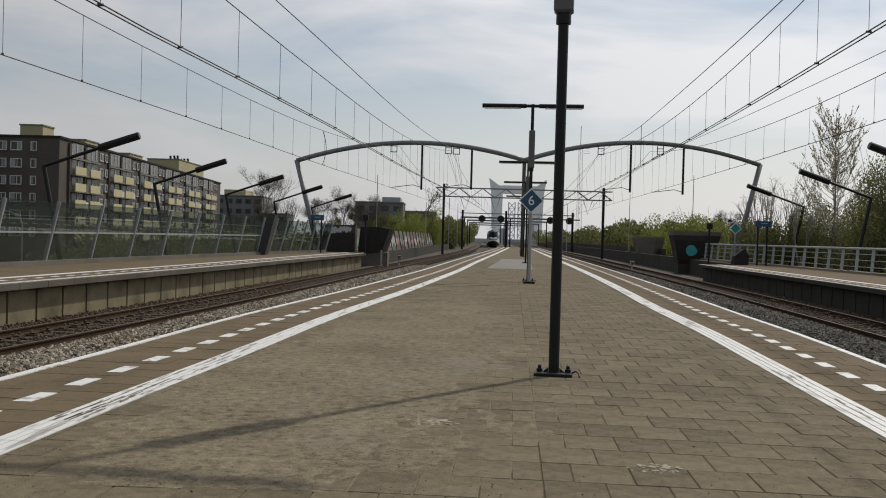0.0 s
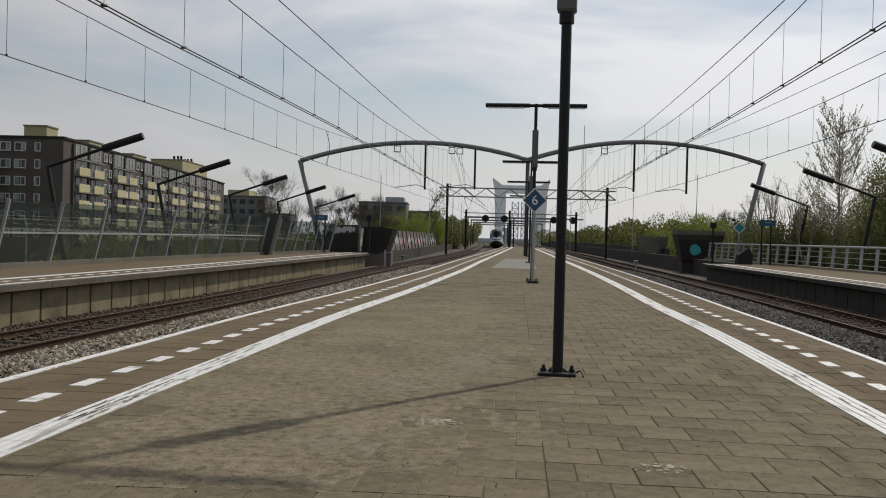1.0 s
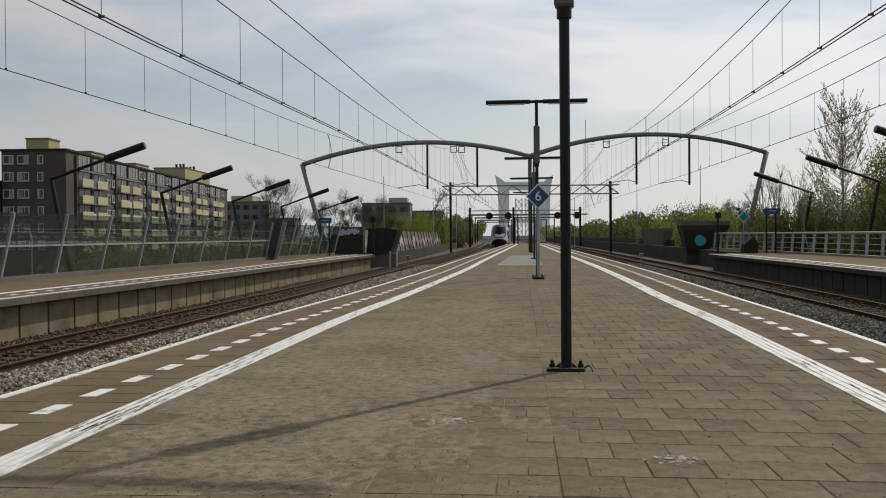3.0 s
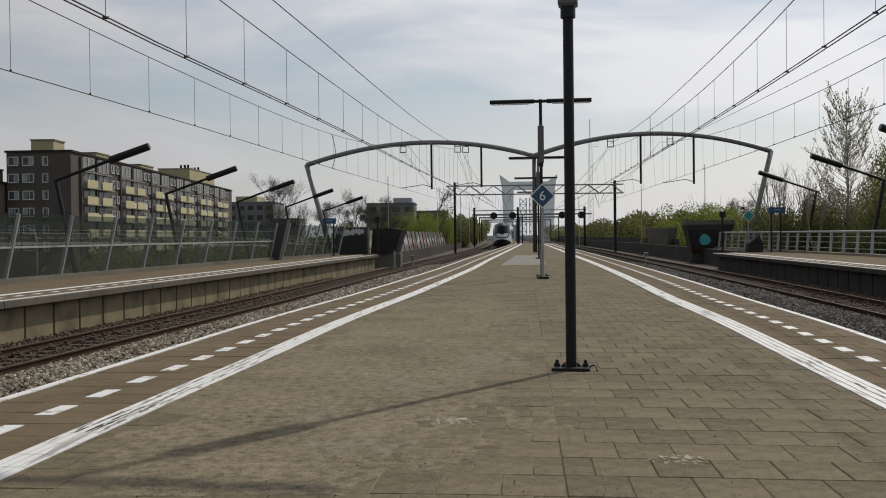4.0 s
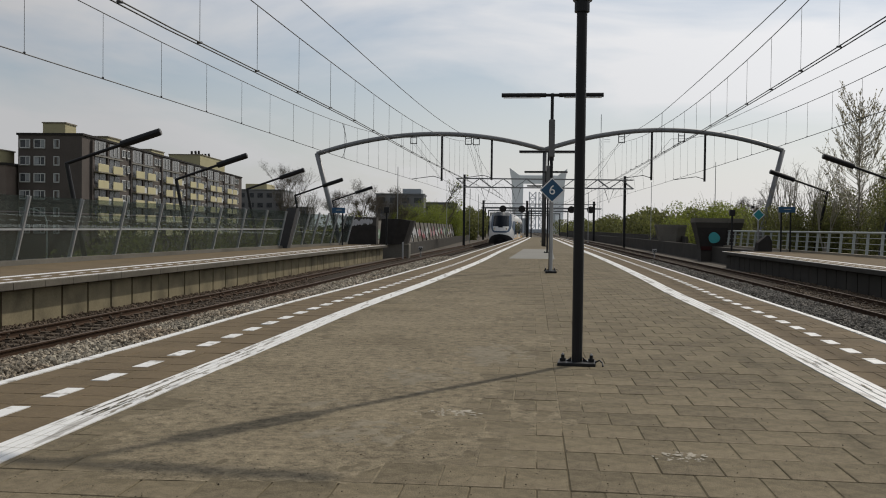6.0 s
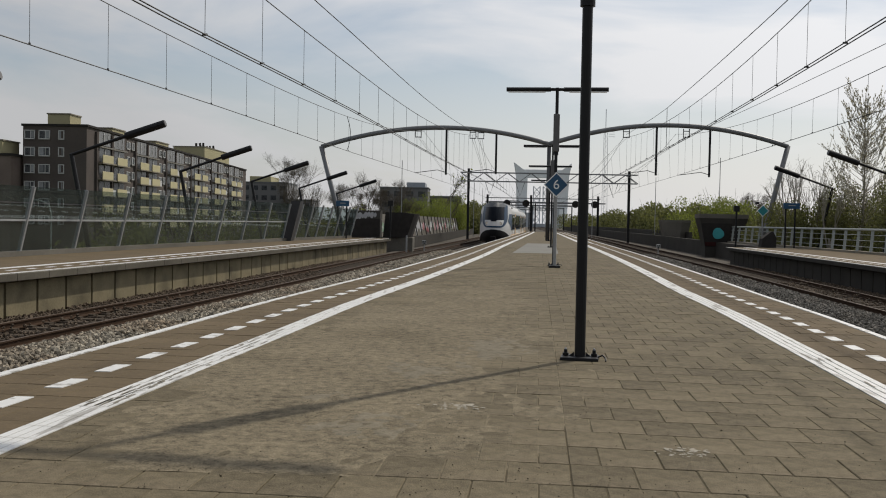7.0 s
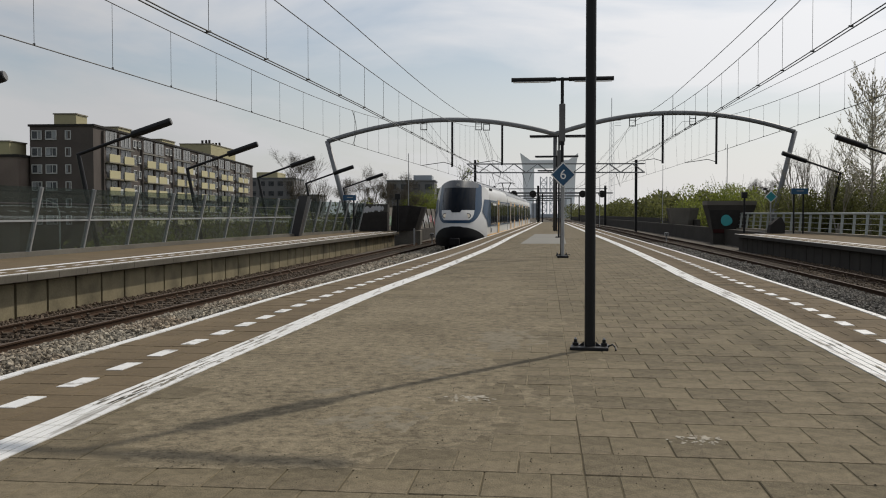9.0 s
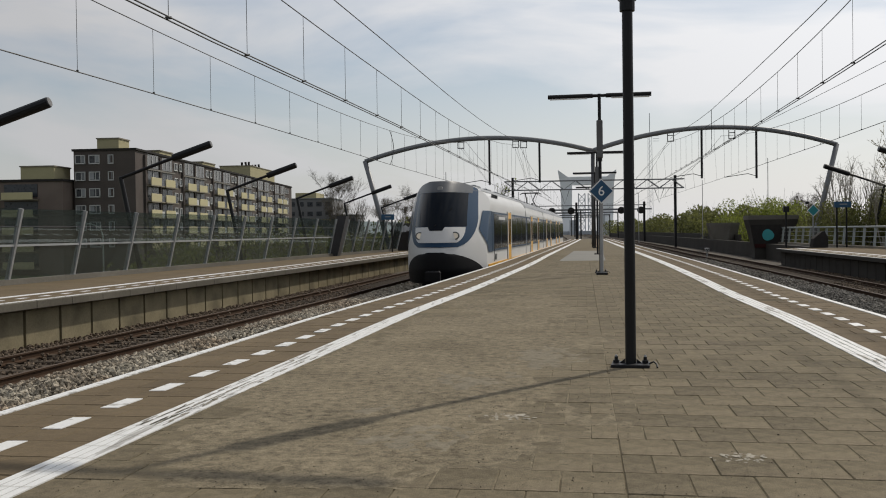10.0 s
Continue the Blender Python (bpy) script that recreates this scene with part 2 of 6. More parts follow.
# ---- mesh tools ----
class Shape:
    """Vertices and faces gathered for one mesh."""

    def __init__(self):
        self.v, self.f = [], []

    def add(self, verts, faces):
        n = len(self.v)
        self.v += [tuple(p) for p in verts]
        self.f += [tuple(n + i for i in face) for face in faces]
        return self

    def box(self, x, y, z, sx, sy, sz, m=None, bevel=0.0):
        a, b, c = sx / 2, sy / 2, sz / 2
        if bevel:
            e = bevel
            rings = [(a - e, b - e, -c), (a, b, -c + e), (a, b, c - e), (a - e, b - e, c)]
        else:
            rings = [(a, b, -c), (a, b, c)]
        pts = [Vector((px * i, py * j, pz)) for px, py, pz in rings for i, j in ((-1, -1), (1, -1), (1, 1), (-1, 1))]
        faces = [(3, 2, 1, 0)]
        for k in range(len(rings) - 1):
            for i in range(4):
                j = (i + 1) % 4
                faces.append((4 * k + i, 4 * k + j, 4 * k + 4 + j, 4 * k + 4 + i))
        n = 4 * (len(rings) - 1)
        faces.append((n, n + 1, n + 2, n + 3))
        if m is not None:
            pts = [m @ p for p in pts]
        return self.add([p + Vector((x, y, z)) for p in pts], faces)

    def tube(self, points, radius, seg=8, end=None):
        """A round bar through the points; end: the radius at the last point."""
        pts = [Vector(p) for p in points]
        n = len(pts)
        verts, faces = [], []
        for i, p in enumerate(pts):
            way = (pts[min(i + 1, n - 1)] - pts[max(i - 1, 0)]).normalized()
            side = way.cross(Vector((0, 0, 1)) if abs(way.z) < 0.9 else Vector((1, 0, 0))).normalized()
            up = side.cross(way)
            r = radius if end is None else radius + (end - radius) * i / max(n - 1, 1)
            for k in range(seg):
                a = 2 * math.pi * k / seg
                verts.append(p + (side * math.cos(a) + up * math.sin(a)) * r)
        for i in range(n - 1):
            for k in range(seg):
                j = (k + 1) % seg
                faces.append((i * seg + k, i * seg + j, i * seg + seg + j, i * seg + seg + k))
        faces.append(tuple(range(seg - 1, -1, -1)))
        faces.append(tuple((n - 1) * seg + k for k in range(seg)))
        return self.add(verts, faces)

    def bar(self, p, q, w, h):
        """A square bar from p to q."""
        p, q = Vector(p), Vector(q)
        way = (q - p).normalized()
        side = way.cross(Vector((0, 0, 1)) if abs(way.z) < 0.95 else Vector((0, 1, 0))).normalized()
        up = side.cross(way)
        v = [c + side * (w / 2 * i) + up * (h / 2 * j) for c in (p, q) for i, j in ((-1, -1), (1, -1), (1, 1), (-1, 1))]
        return self.add(v, [(3, 2, 1, 0), (4, 5, 6, 7)] + [(k, (k + 1) % 4, 4 + (k + 1) % 4, 4 + k) for k in range(4)])

    def sweep(self, line, ys, section, closed=True):
        """A section of (offset, height) drawn along x = line(y)."""
        n, m = len(ys), len(section)
        verts = [(line(y) + dx, y, z) for y in ys for dx, z in section]
        faces = []
        for i in range(n - 1):
            for k in range(m if closed else m - 1):
                j = (k + 1) % m
                faces.append((i * m + k, i * m + j, (i + 1) * m + j, (i + 1) * m + k))
        if closed:
            faces += [tuple(range(m - 1, -1, -1)), tuple((n - 1) * m + k for k in range(m))]
        return self.add(verts, faces)

    def prism(self, outline, depth, m):
        """A flat outline of (x, z) with a thickness along y, at the pose m."""
        n = len(outline)
        v = [m @ Vector((x, s * depth / 2, z)) for s in (-1, 1) for x, z in outline]
        return self.add(v, [tuple(range(n)), tuple(range(2 * n - 1, n - 1, -1))] + [((k + 1) % n, k, n + k, n + (k + 1) % n) for k in range(n)])

    def mesh(self, name, mat, smooth=False):
        me = bpy.data.meshes.new(name)
        me.from_pydata(self.v, [], self.f)
        for one in mat if isinstance(mat, (list, tuple)) else (mat,):
            me.materials.append(one)
        if smooth:
            me.polygons.foreach_set("use_smooth", [True] * len(me.polygons))
        me.update()
        return me


def turned(rx=0, ry=0, rz=0):
    return Euler((radians(rx), radians(ry), radians(rz))).to_matrix()


def thing(name, m, label, category, group="", kind=""):
    ob = new(name)
    ob.empty_display_size = 0.2
    ob.matrix_world = m
    return tagged(ob, label, category, group, kind)


def part(name, shape, mat, parent, label="", smooth=False):
    ob = new(name, shape.mesh(name, mat, smooth))
    ob.parent = parent
    return tagged(ob, label)


def single(name, shape, mat, label, category, group="", kind="", smooth=False):
    return tagged(new(name, shape.mesh(name, mat, smooth)), label, category, group, kind)


def glide(knots):
    """A smooth line x(y) through the knots."""
    ky, kx = [k[0] for k in knots], [k[1] for k in knots]
    slope = []
    for i in range(len(knots)):
        a, b = max(i - 1, 0), min(i + 1, len(knots) - 1)
        slope.append((kx[b] - kx[a]) / (ky[b] - ky[a]))

    def at(y):
        i = 0
        while i < len(ky) - 2 and y > ky[i + 1]:
            i += 1
        w = ky[i + 1] - ky[i]
        t = (y - ky[i]) / w
        if t < 0:
            return kx[0] + slope[0] * (y - ky[0])
        if t > 1:
            return kx[-1] + slope[-1] * (y - ky[-1])
        return ((1 + 2 * t) * (1 - t) ** 2 * kx[i] + t * (1 - t) ** 2 * w * slope[i] + t * t * (3 - 2 * t) * kx[i + 1] + t * t * (t - 1) * w * slope[i + 1])

    return at


def steps(a, b, d):
    n = max(1, round((b - a) / d))
    return [a + (b - a) * i / n for i in range(n + 1)]


# ---- plan: the two edges of the island platform ----
edge_l = glide([(-25, -6.0), (0, -4.06), (6.0, -3.60), (8.0, -3.42), (10.0, -3.24), (13.7, -2.93), (16.5, -2.63), (20.7, -2.14), (28.5, -1.36), (35.4, -0.70), (49.6, 0.47), (77.7, 2.92), (130, 7.32), (165, 9.6), (190, 11.05), (230, 13.2), (330, 17.2), (480, 21.0)])
edge_r = glide([(-25, 1.0), (0, 3.52), (7.0, 4.25), (10.5, 4.61), (13.5, 4.91), (17.6, 5.22), (24.6, 5.82), (37.35, 6.76), (52.6, 7.75), (80, 9.5), (128, 12.5), (230, 17.8), (330, 22.5), (480, 29.0)])
guide_l = lambda y: edge_l(y) + 1.165
guide_r = lambda y: edge_r(y) - (1.08 + 0.16 * min(1.0, max(0.0, (y - 6) / 14.0)))
NEAR, FAR, OPP, RAIL = 1.68, 5.36, 6.76, -0.84
PLATFORM_END = 131.0
track_lines = [lambda y: edge_l(y) - NEAR, lambda y: edge_l(y) - FAR, lambda y: edge_r(y) + NEAR, lambda y: edge_r(y) + FAR]


# ---- ground and track bed ----
def build_ground():
    g = Shape()
    g.add([(-2500, -1500, -5), (2500, -1500, -5), (2500, 3500, -5), (-2500, 3500, -5)], [(0, 1, 2, 3)])
    single("ground", g, EARTH, "flat grassy ground reaching the horizon", "ground", kind="structure")
    ys = steps(-25, 520, 6)
    b = Shape()
    n = len(ys)
    rows = []
    for y in ys:
        l, r = edge_l(y), edge_r(y)
        rows += [(l - 24, y, -5.05), (l - 13, y, -1.25), (l - 7.4, y, -1.12), (l - 0.1, y, -1.06), (r + 0.1, y, -1.06), (r + 7.4, y, -1.12), (r + 15, y, -1.25), (r + 26, y, -5.05)]
    b.add(rows, [(i * 8 + k, i * 8 + k + 1, i * 8 + k + 9, i * 8 + k + 8) for i in range(n - 1) for k in range(7)])
    single("track_bed", b, BED, "grey-brown ballast embankment carrying the four tracks", "track bed", kind="structure")


build_ground()


def build_track(line, seed):
    rng = random.Random(seed)
    t = thing("railway_track", pose(0, 0, 0), "rusty steel rails on concrete sleepers in ballast", "railway track", "tracks", kind="structure")
    for side in (-0.752, 0.752):
        s = Shape()
        ys = steps(-20, 500, 4)
        s.sweep(line, ys, [(side - 0.07, RAIL - 0.15), (side + 0.07, RAIL - 0.15), (side + 0.07, RAIL - 0.13), (side + 0.012, RAIL - 0.11), (side + 0.012, RAIL - 0.04), (side + 0.034, RAIL - 0.03), (side + 0.034, RAIL - 0.004), (side - 0.034, RAIL - 0.004), (side - 0.034, RAIL - 0.03), (side - 0.012, RAIL - 0.04), (side - 0.012, RAIL - 0.11), (side - 0.07, RAIL - 0.13)])
        r = part("rail", s, RUST, t, "rust-brown steel rail")
        h = Shape().sweep(line, ys, [(side - 0.03, RAIL - 0.006), (side + 0.03, RAIL - 0.006), (side + 0.026, RAIL), (side - 0.026, RAIL)])
        part("rail_head", h, RAILTOP, r, "polished rail head")
    tie = Shape().box(0, 0, -0.09, 2.5, 0.26, 0.16, bevel=0.02)
    tie.box(-0.752, 0, 0.005, 0.36, 0.15, 0.03).box(0.752, 0, 0.005, 0.36, 0.15, 0.03)
    me = tie.mesh("sleeper", SLEEPER)
    rest = Shape()
    y, count = 8.0, 0
    while y < 170:
        x = line(y)
        ang = -math.atan((line(y + 1) - line(y - 1)) / 2)
        if count < 110:
            ob = new("sleeper", me)
            ob.parent = t
            ob.matrix_local = Matrix.LocRotScale((x, y, RAIL - 0.14), Euler((0, 0, ang + rng.uniform(-0.01, 0.01))), None)
        else:
            rest.box(x, y, RAIL - 0.245, 2.5, 0.26, 0.16)
        y += 0.6
        count += 1
    tagged(part("far_sleepers", rest, SLEEPER, t, "row of far concrete sleepers"), kind="stuff")


for i, line in enumerate(track_lines):
    build_track(line, i)


def build_stones():
    """Loose ballast stones along the shoulders nearest to the platform."""
    rng = random.Random(5)
    base = [Vector((math.cos(2.1 * k + a) * w, math.sin(2.1 * k + a) * w, z)) for a, w, z in ((0.0, 0.62, -0.72), (1.05, 1.0, 0.0), (0.3, 0.6, 0.75)) for k in range(3)]
    faces = [(2, 1, 0), (6, 7, 8)] + [f for k in range(3) for f in ((k, (k + 1) % 3, 3 + k), (3 + k, (k + 1) % 3, 3 + (k + 1) % 3), (3 + k, 3 + (k + 1) % 3, 6 + (k + 1) % 3), (3 + k, 6 + (k + 1) % 3, 6 + k))]

    def strew(edge, sign, name, label, mat, bands):
        s = Shape()
        for a, b, y0, y1, count in bands:
            for _ in range(count):
                y = y0 + (y1 - y0) * rng.random() ** 1.3
                d = rng.uniform(a, b)
                hump = -0.985 + 0.10 * math.exp(-((d - 3.4) / 0.7) ** 2) if d < 4.4 else -1.022 if d < 5.95 else -0.93
                r = rng.uniform(0.026, 0.056 if d < 4.4 else 0.045) * (1 if y < 34 else 1.35)
                m = Euler((rng.uniform(0, 6), rng.uniform(0, 6), rng.uniform(0, 6))).to_matrix()
                c = Vector((edge(y) + sign * d, y, hump + rng.uniform(-0.01, 0.045)))
                s.add([c + m @ (p * r * rng.uniform(0.86, 1.14)) for p in base], faces)
        single(name, s, mat, label, "ballast", kind="stuff")

    for edge, sign in ((edge_l, -1), (edge_r, 1)):
        sec = [(sign * 6.05, -1.12), (sign * 7.0, -1.12), (sign * 7.0, -0.93), (sign * 6.3, -0.95)]
        if sign < 0:
            sec.reverse()
        single("ballast_shoulder", Shape().sweep(edge, steps(9, 70, 2), sec), BED, "packed ballast against the platform wall", "ballast", kind="structure")
    shoulders = ((2.1, 4.45, 7.5, 34, 15500), (2.3, 4.4, 34, 70, 4500))
    troughs = ((4.72, 6.0, 9, 40, 2600), (6.15, 6.95, 9, 50, 5200))
    strew(edge_l, -1, "ballast_stones", "loose grey and rust-stained ballast stones between the tracks", BALLAST, shoulders)
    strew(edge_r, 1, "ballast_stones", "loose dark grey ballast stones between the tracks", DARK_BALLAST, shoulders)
    strew(edge_l, -1, "rusty_ballast", "rust-brown ballast stones between and behind the far rails", RUSTY, troughs)
    strew(edge_r, 1, "rusty_ballast", "rust-brown ballast stones between and behind the far rails", RUSTY, troughs)


build_stones()


# ---- platforms ----
def build_island():
    ys = steps(-12, PLATFORM_END, 2.0)
    core = Shape()
    rows = []
    for y in ys:
        l, r = edge_l(y) + 0.12, edge_r(y) - 0.12
        rows += [(l, y, -1.3), (l, y, -0.0052), (r, y, -0.0052), (r, y, -1.3)]
    n = len(ys)
    core.add(rows, [(i * 4 + k, i * 4 + k + 1, i * 4 + k + 5, i * 4 + k + 4) for i in range(n - 1) for k in range(3)] + [(3, 2, 1, 0), tuple(4 * n - 4 + k for k in range(4))])
    plat = single("platform", core, JOINT, "long island platform paved with worn beige concrete tiles", "platform", kind="structure")

    def strip(edge, sign, a, b, z0, z1, y0, y1, name, mat, label=""):
        sec = [(sign * a, z0), (sign * b, z0), (sign * b, z1), (sign * a, z1)]
        if sign < 0:
            sec.reverse()
        return part(name, Shape().sweep(edge, steps(y0, y1, 1.5), sec), mat, plat, label)

    for edge, sign in ((edge_l, 1), (edge_r, -1)):
        strip(edge, sign, 0.0, 0.118, -0.22, -0.005, -12, PLATFORM_END, "edge_coping", CONCRETE, "concrete platform coping")
        strip(edge, sign, 0.0, 0.085, -0.005, 0.004, -12, PLATFORM_END, "edge_line", WHITE_LINE, "thin white edge line")
        # grooved white guide strip: four ribs
        for k in range(4):
            pitch = 0.060 if sign > 0 else 0.068
            sec = sorted((sign * pitch * k, sign * (pitch * k + pitch - (0.007 if sign > 0 else 0.010))))
            rib = Shape().sweep(guide_l if sign > 0 else guide_r, steps(-12, PLATFORM_END, 1.5), [(sec[0], -0.03), (sec[1], -0.03), (sec[1], 0.006), (sec[0], 0.006)])
            part("guide_rib", rib, GUIDE_LINE, plat, "ribbed white guide line")
        # far pavement past the laid tiles
        strip(edge, sign, 0.088, 1.16 if sign > 0 else 1.24, -0.03, -0.002, 48, PLATFORM_END, "far_edge_paving", EDGE_PAVER, "brown paving beyond the white line")
    far = Shape()
    ys2 = steps(48, PLATFORM_END, 2)
    rows = []
    for y in ys2:
        rows += [(guide_l(y) + 0.24, y, -0.002), (guide_r(y) - 0.272, y, -0.002)]
    far.add(rows, [(2 * i, 2 * i + 1, 2 * i + 3, 2 * i + 2) for i in range(len(ys2) - 1)])
    part("far_paving", far, PAVER, plat, "distant beige paving")
    # white dashes, two tiles apart
    for edge, sign in ((edge_l, 1), (edge_r, -1)):
        y = 6.94 - 4 * 0.741 if sign > 0 else 8.53 - 6 * 0.78
        while y < 60:
            s = Shape()
            a = edge(y) + sign * (0.70 if sign > 0 else 0.66)
            k = (edge(y + 0.2) - edge(y - 0.2)) / 0.4
            w, l = 0.062, 0.19
            s.add([(a - w - k * l, y - l, -0.02), (a + w - k * l, y - l, -0.02), (a + w + k * l, y + l, -0.02), (a - w + k * l, y + l, -0.02),
                   (a - w - k * l, y - l, 0.004), (a + w - k * l, y - l, 0.004), (a + w + k * l, y + l, 0.004), (a - w + k * l, y + l, 0.004)],
                  [(0, 1, 5, 4), (1, 2, 6, 5), (2, 3, 7, 6), (3, 0, 4, 7), (4, 5, 6, 7)])
            part("white_dash", s, WHITE_LINE, plat, "white warning dash")
            y += 0.741 if sign > 0 else 0.78
    for edge, sign in ((edge_l, 1), (edge_r, -1)):
        strip(edge, sign, 0.62, 0.74, -0.02, 0.003, 60, PLATFORM_END, "far_dash_line", WHITE_LINE, "far dashed white line")
    return plat


platform = build_island()


def build_side_platform(edge, sign, y0, y1, width, name, label, wall_mat, bays):
    s = Shape()
    a, b = sign * OPP, sign * (OPP + width)
    sec = [(a, -0.16), (b, -0.16), (b, 0.0), (a, 0.0)]
    sec2 = [(a + sign * 0.27, -1.4), (b, -1.4), (b, -0.16), (a + sign * 0.27, -0.16)]
    if sign < 0:
        sec.reverse(), sec2.reverse()
    ys = steps(y0, y1, 1.5)
    s.sweep(edge, ys, sec2)
    # near-black body: shade between the panels and under the coping is in its colour
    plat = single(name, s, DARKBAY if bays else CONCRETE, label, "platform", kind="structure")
    part("deck", Shape().sweep(edge, ys, sec), EDGE_PAVER, plat, "brown paved deck")

    def strip(c, d, z0, z1, nm, mat, lab):
        q = [(sign * c, z0), (sign * d, z0), (sign * d, z1), (sign * c, z1)]
        if sign < 0:
            q.reverse()
        part(nm, Shape().sweep(edge, ys, q), mat, plat, lab)

    strip(OPP - 0.004, OPP + 0.09, -0.01, 0.004, "edge_line", WHITE_LINE, "thin white edge line")
    strip(OPP + 0.092, OPP + 0.998, -0.01, 0.003, "edge_paving", EDGE_PAVER, "brown paving beyond the white line")
    strip(OPP + 1.0, OPP + 1.25, -0.01, 0.004, "guide_line", WHITE_LINE, "white guide line")
    y = y0 + 0.4
    while y < y1 - 1:
        q = Shape().box(edge(y) + sign * (OPP + 0.56), y, 0.0, 0.13, 0.38, 0.008)
        part("white_dash", q, WHITE_LINE, plat)
        y += 0.775
    # coping stones and wall panels; the right ones are coloured darker for their shade
    y = y0
    while y < y1 - 0.5:
        x = edge(y + 0.6) + sign * OPP
        k = -math.degrees(math.atan((edge(y + 1.2) - edge(y)) / 1.2))
        q = Shape().box(x + sign * 0.05, y + 0.6, -0.085, 0.24, 1.19, 0.155, turned(0, 0, k), bevel=0.012)
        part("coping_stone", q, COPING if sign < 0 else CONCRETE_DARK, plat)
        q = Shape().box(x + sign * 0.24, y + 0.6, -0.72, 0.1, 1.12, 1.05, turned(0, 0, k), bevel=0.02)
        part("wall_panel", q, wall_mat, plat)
        y += 1.2
    return plat


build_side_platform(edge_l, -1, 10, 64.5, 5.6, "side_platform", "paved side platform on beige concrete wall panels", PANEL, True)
build_side_platform(edge_r, 1, 14, 57.5, 6.0, "side_platform", "side platform with wall panels coloured dark for their shade", CONCRETE_DARK, True)


# ---- platform furniture ----
def build_tee_lamp(x, y):
    """A black post with a cross-bar of two light tubes and a loudspeaker box."""
    t = thing("platform_lamp", pose(x, y, 0), "black steel lamp post with a cross-bar of light tubes", "lamp post", "island platform lamps")
    part("base_plate", Shape().box(0, 0, 0.012, 0.33, 0.26, 0.03, bevel=0.005), BLACK, t)
    part("post", Shape().tube([(0, 0, 0.02), (0, 0, 2.6), (0, 0, 4.98)], 0.047, 16, 0.045), BLACK, t, smooth=False)
    for i in (-1, 1):
        b = Shape().tube([(0.125 * i, 0.0, 0.02), (0.125 * i, 0, 0.085)], 0.016, 8)
        b.tube([(0.125 * i, 0.0, 0.03), (0.125 * i, 0, 0.055)], 0.03, 6)
        bolt = part("bolt", b, BLACK, t, "dark anchor bolt")
        part("nut_cap", Shape().tube([(0.125 * i, 0, 0.084), (0.125 * i, 0, 0.1)], 0.013, 8, 0.006), STEEL, bolt, "bright worn nut cap")
        part("gusset", Shape().prism([(0.05 * i, 0), (0.10 * i, 0), (0.05 * i, 0.04)], 0.012, pose(0, 0, 0.026)), BLACK, t)
    part("cable_end", Shape().tube([(0.16, -0.05, 0.03), (0.2, -0.06, 0.05), (0.225, -0.08, 0.03), (0.23, -0.12, 0.008)], 0.008, 6), BLACK, t, "loose black cable end")
    part("loudspeaker", Shape().box(0, 0, 3.72, 0.17, 0.17, 1.05, bevel=0.02), GREYBOX, t, "grey loudspeaker box")
    part("collar", Shape().tube([(0, 0, 3.10), (0, 0, 3.2)], 0.066, 16), BLACK, t)
    part("crossbar", Shape().tube([(-0.3, 0, 4.93), (0.3, 0, 4.93)], 0.045, 10), BLACK, t)
    for i in (-1, 1):
        tube = part("light_tube", Shape().tube([(0.18 * i, 0, 4.93), (1.42 * i, 0, 4.93)], 0.062, 12), BLACK, t, "slim black lamp housing")
        part("diffuser", Shape().box(0.85 * i, 0, 4.862, 1.04, 0.085, 0.03, bevel=0.008), WHITE, tube, "frosted light cover")
    return t


lamp = build_tee_lamp(1.01, 8.8)
lamp.matrix_world = pose(1.01, 8.8, 0, 0, 0, -9)
for y, x in ((28.0, 2.42), (48.6, 4.05), (66.0, 5.35), (88.0, 6.9)):
    copy_thing(lamp, pose(x, y, 0, 0, 0, -6))


def text_on(name, words, size, mat, parent, m, depth=0.002):
    cu = bpy.data.curves.new(name, "FONT")
    cu.body, cu.size, cu.extrude, cu.align_x, cu.align_y = words, size, depth, "CENTER", "CENTER"
    cu.materials.append(mat)
    ob = new(name, cu)
    ob.parent = parent
    ob.matrix_local = m
    return ob


def build_number_sign(x, y, words):
    t = thing("platform_sign", pose(x, y, 0), "grey post with a blue diamond sign showing the number 6", "sign")
    part("post", Shape().tube([(0, 0, 0), (0, 0, 2.55)], 0.045, 12), STEEL, t)
    part("foot", Shape().box(0, 0, 0.03, 0.3, 0.2, 0.06, bevel=0.01), BLACK, t, "dark bolted foot")
    d = 0.335
    dia = lambda k: [(0, -k), (k, 0), (0, k), (-k, 0)]
    part("sign_border", Shape().prism(dia(d), 0.03, pose(0, -0.06, 2.22)), WHITE, t, "white diamond border")
    face = part("sign_face", Shape().prism(dia(d - 0.035), 0.03, pose(0, -0.066, 2.22)), BLUE, t, "blue diamond face")
    text_on("numeral", words, 0.36, WHITE, face, pose(0, -0.083, 2.215, 90))
    return t


build_number_sign(2.33, 26.7, "6")


POSTGREY = material("dark grey post paint", (0.06, 0.062, 0.065), 0.5, vary=0.15, scale=2, fine=30, bump=0.05)


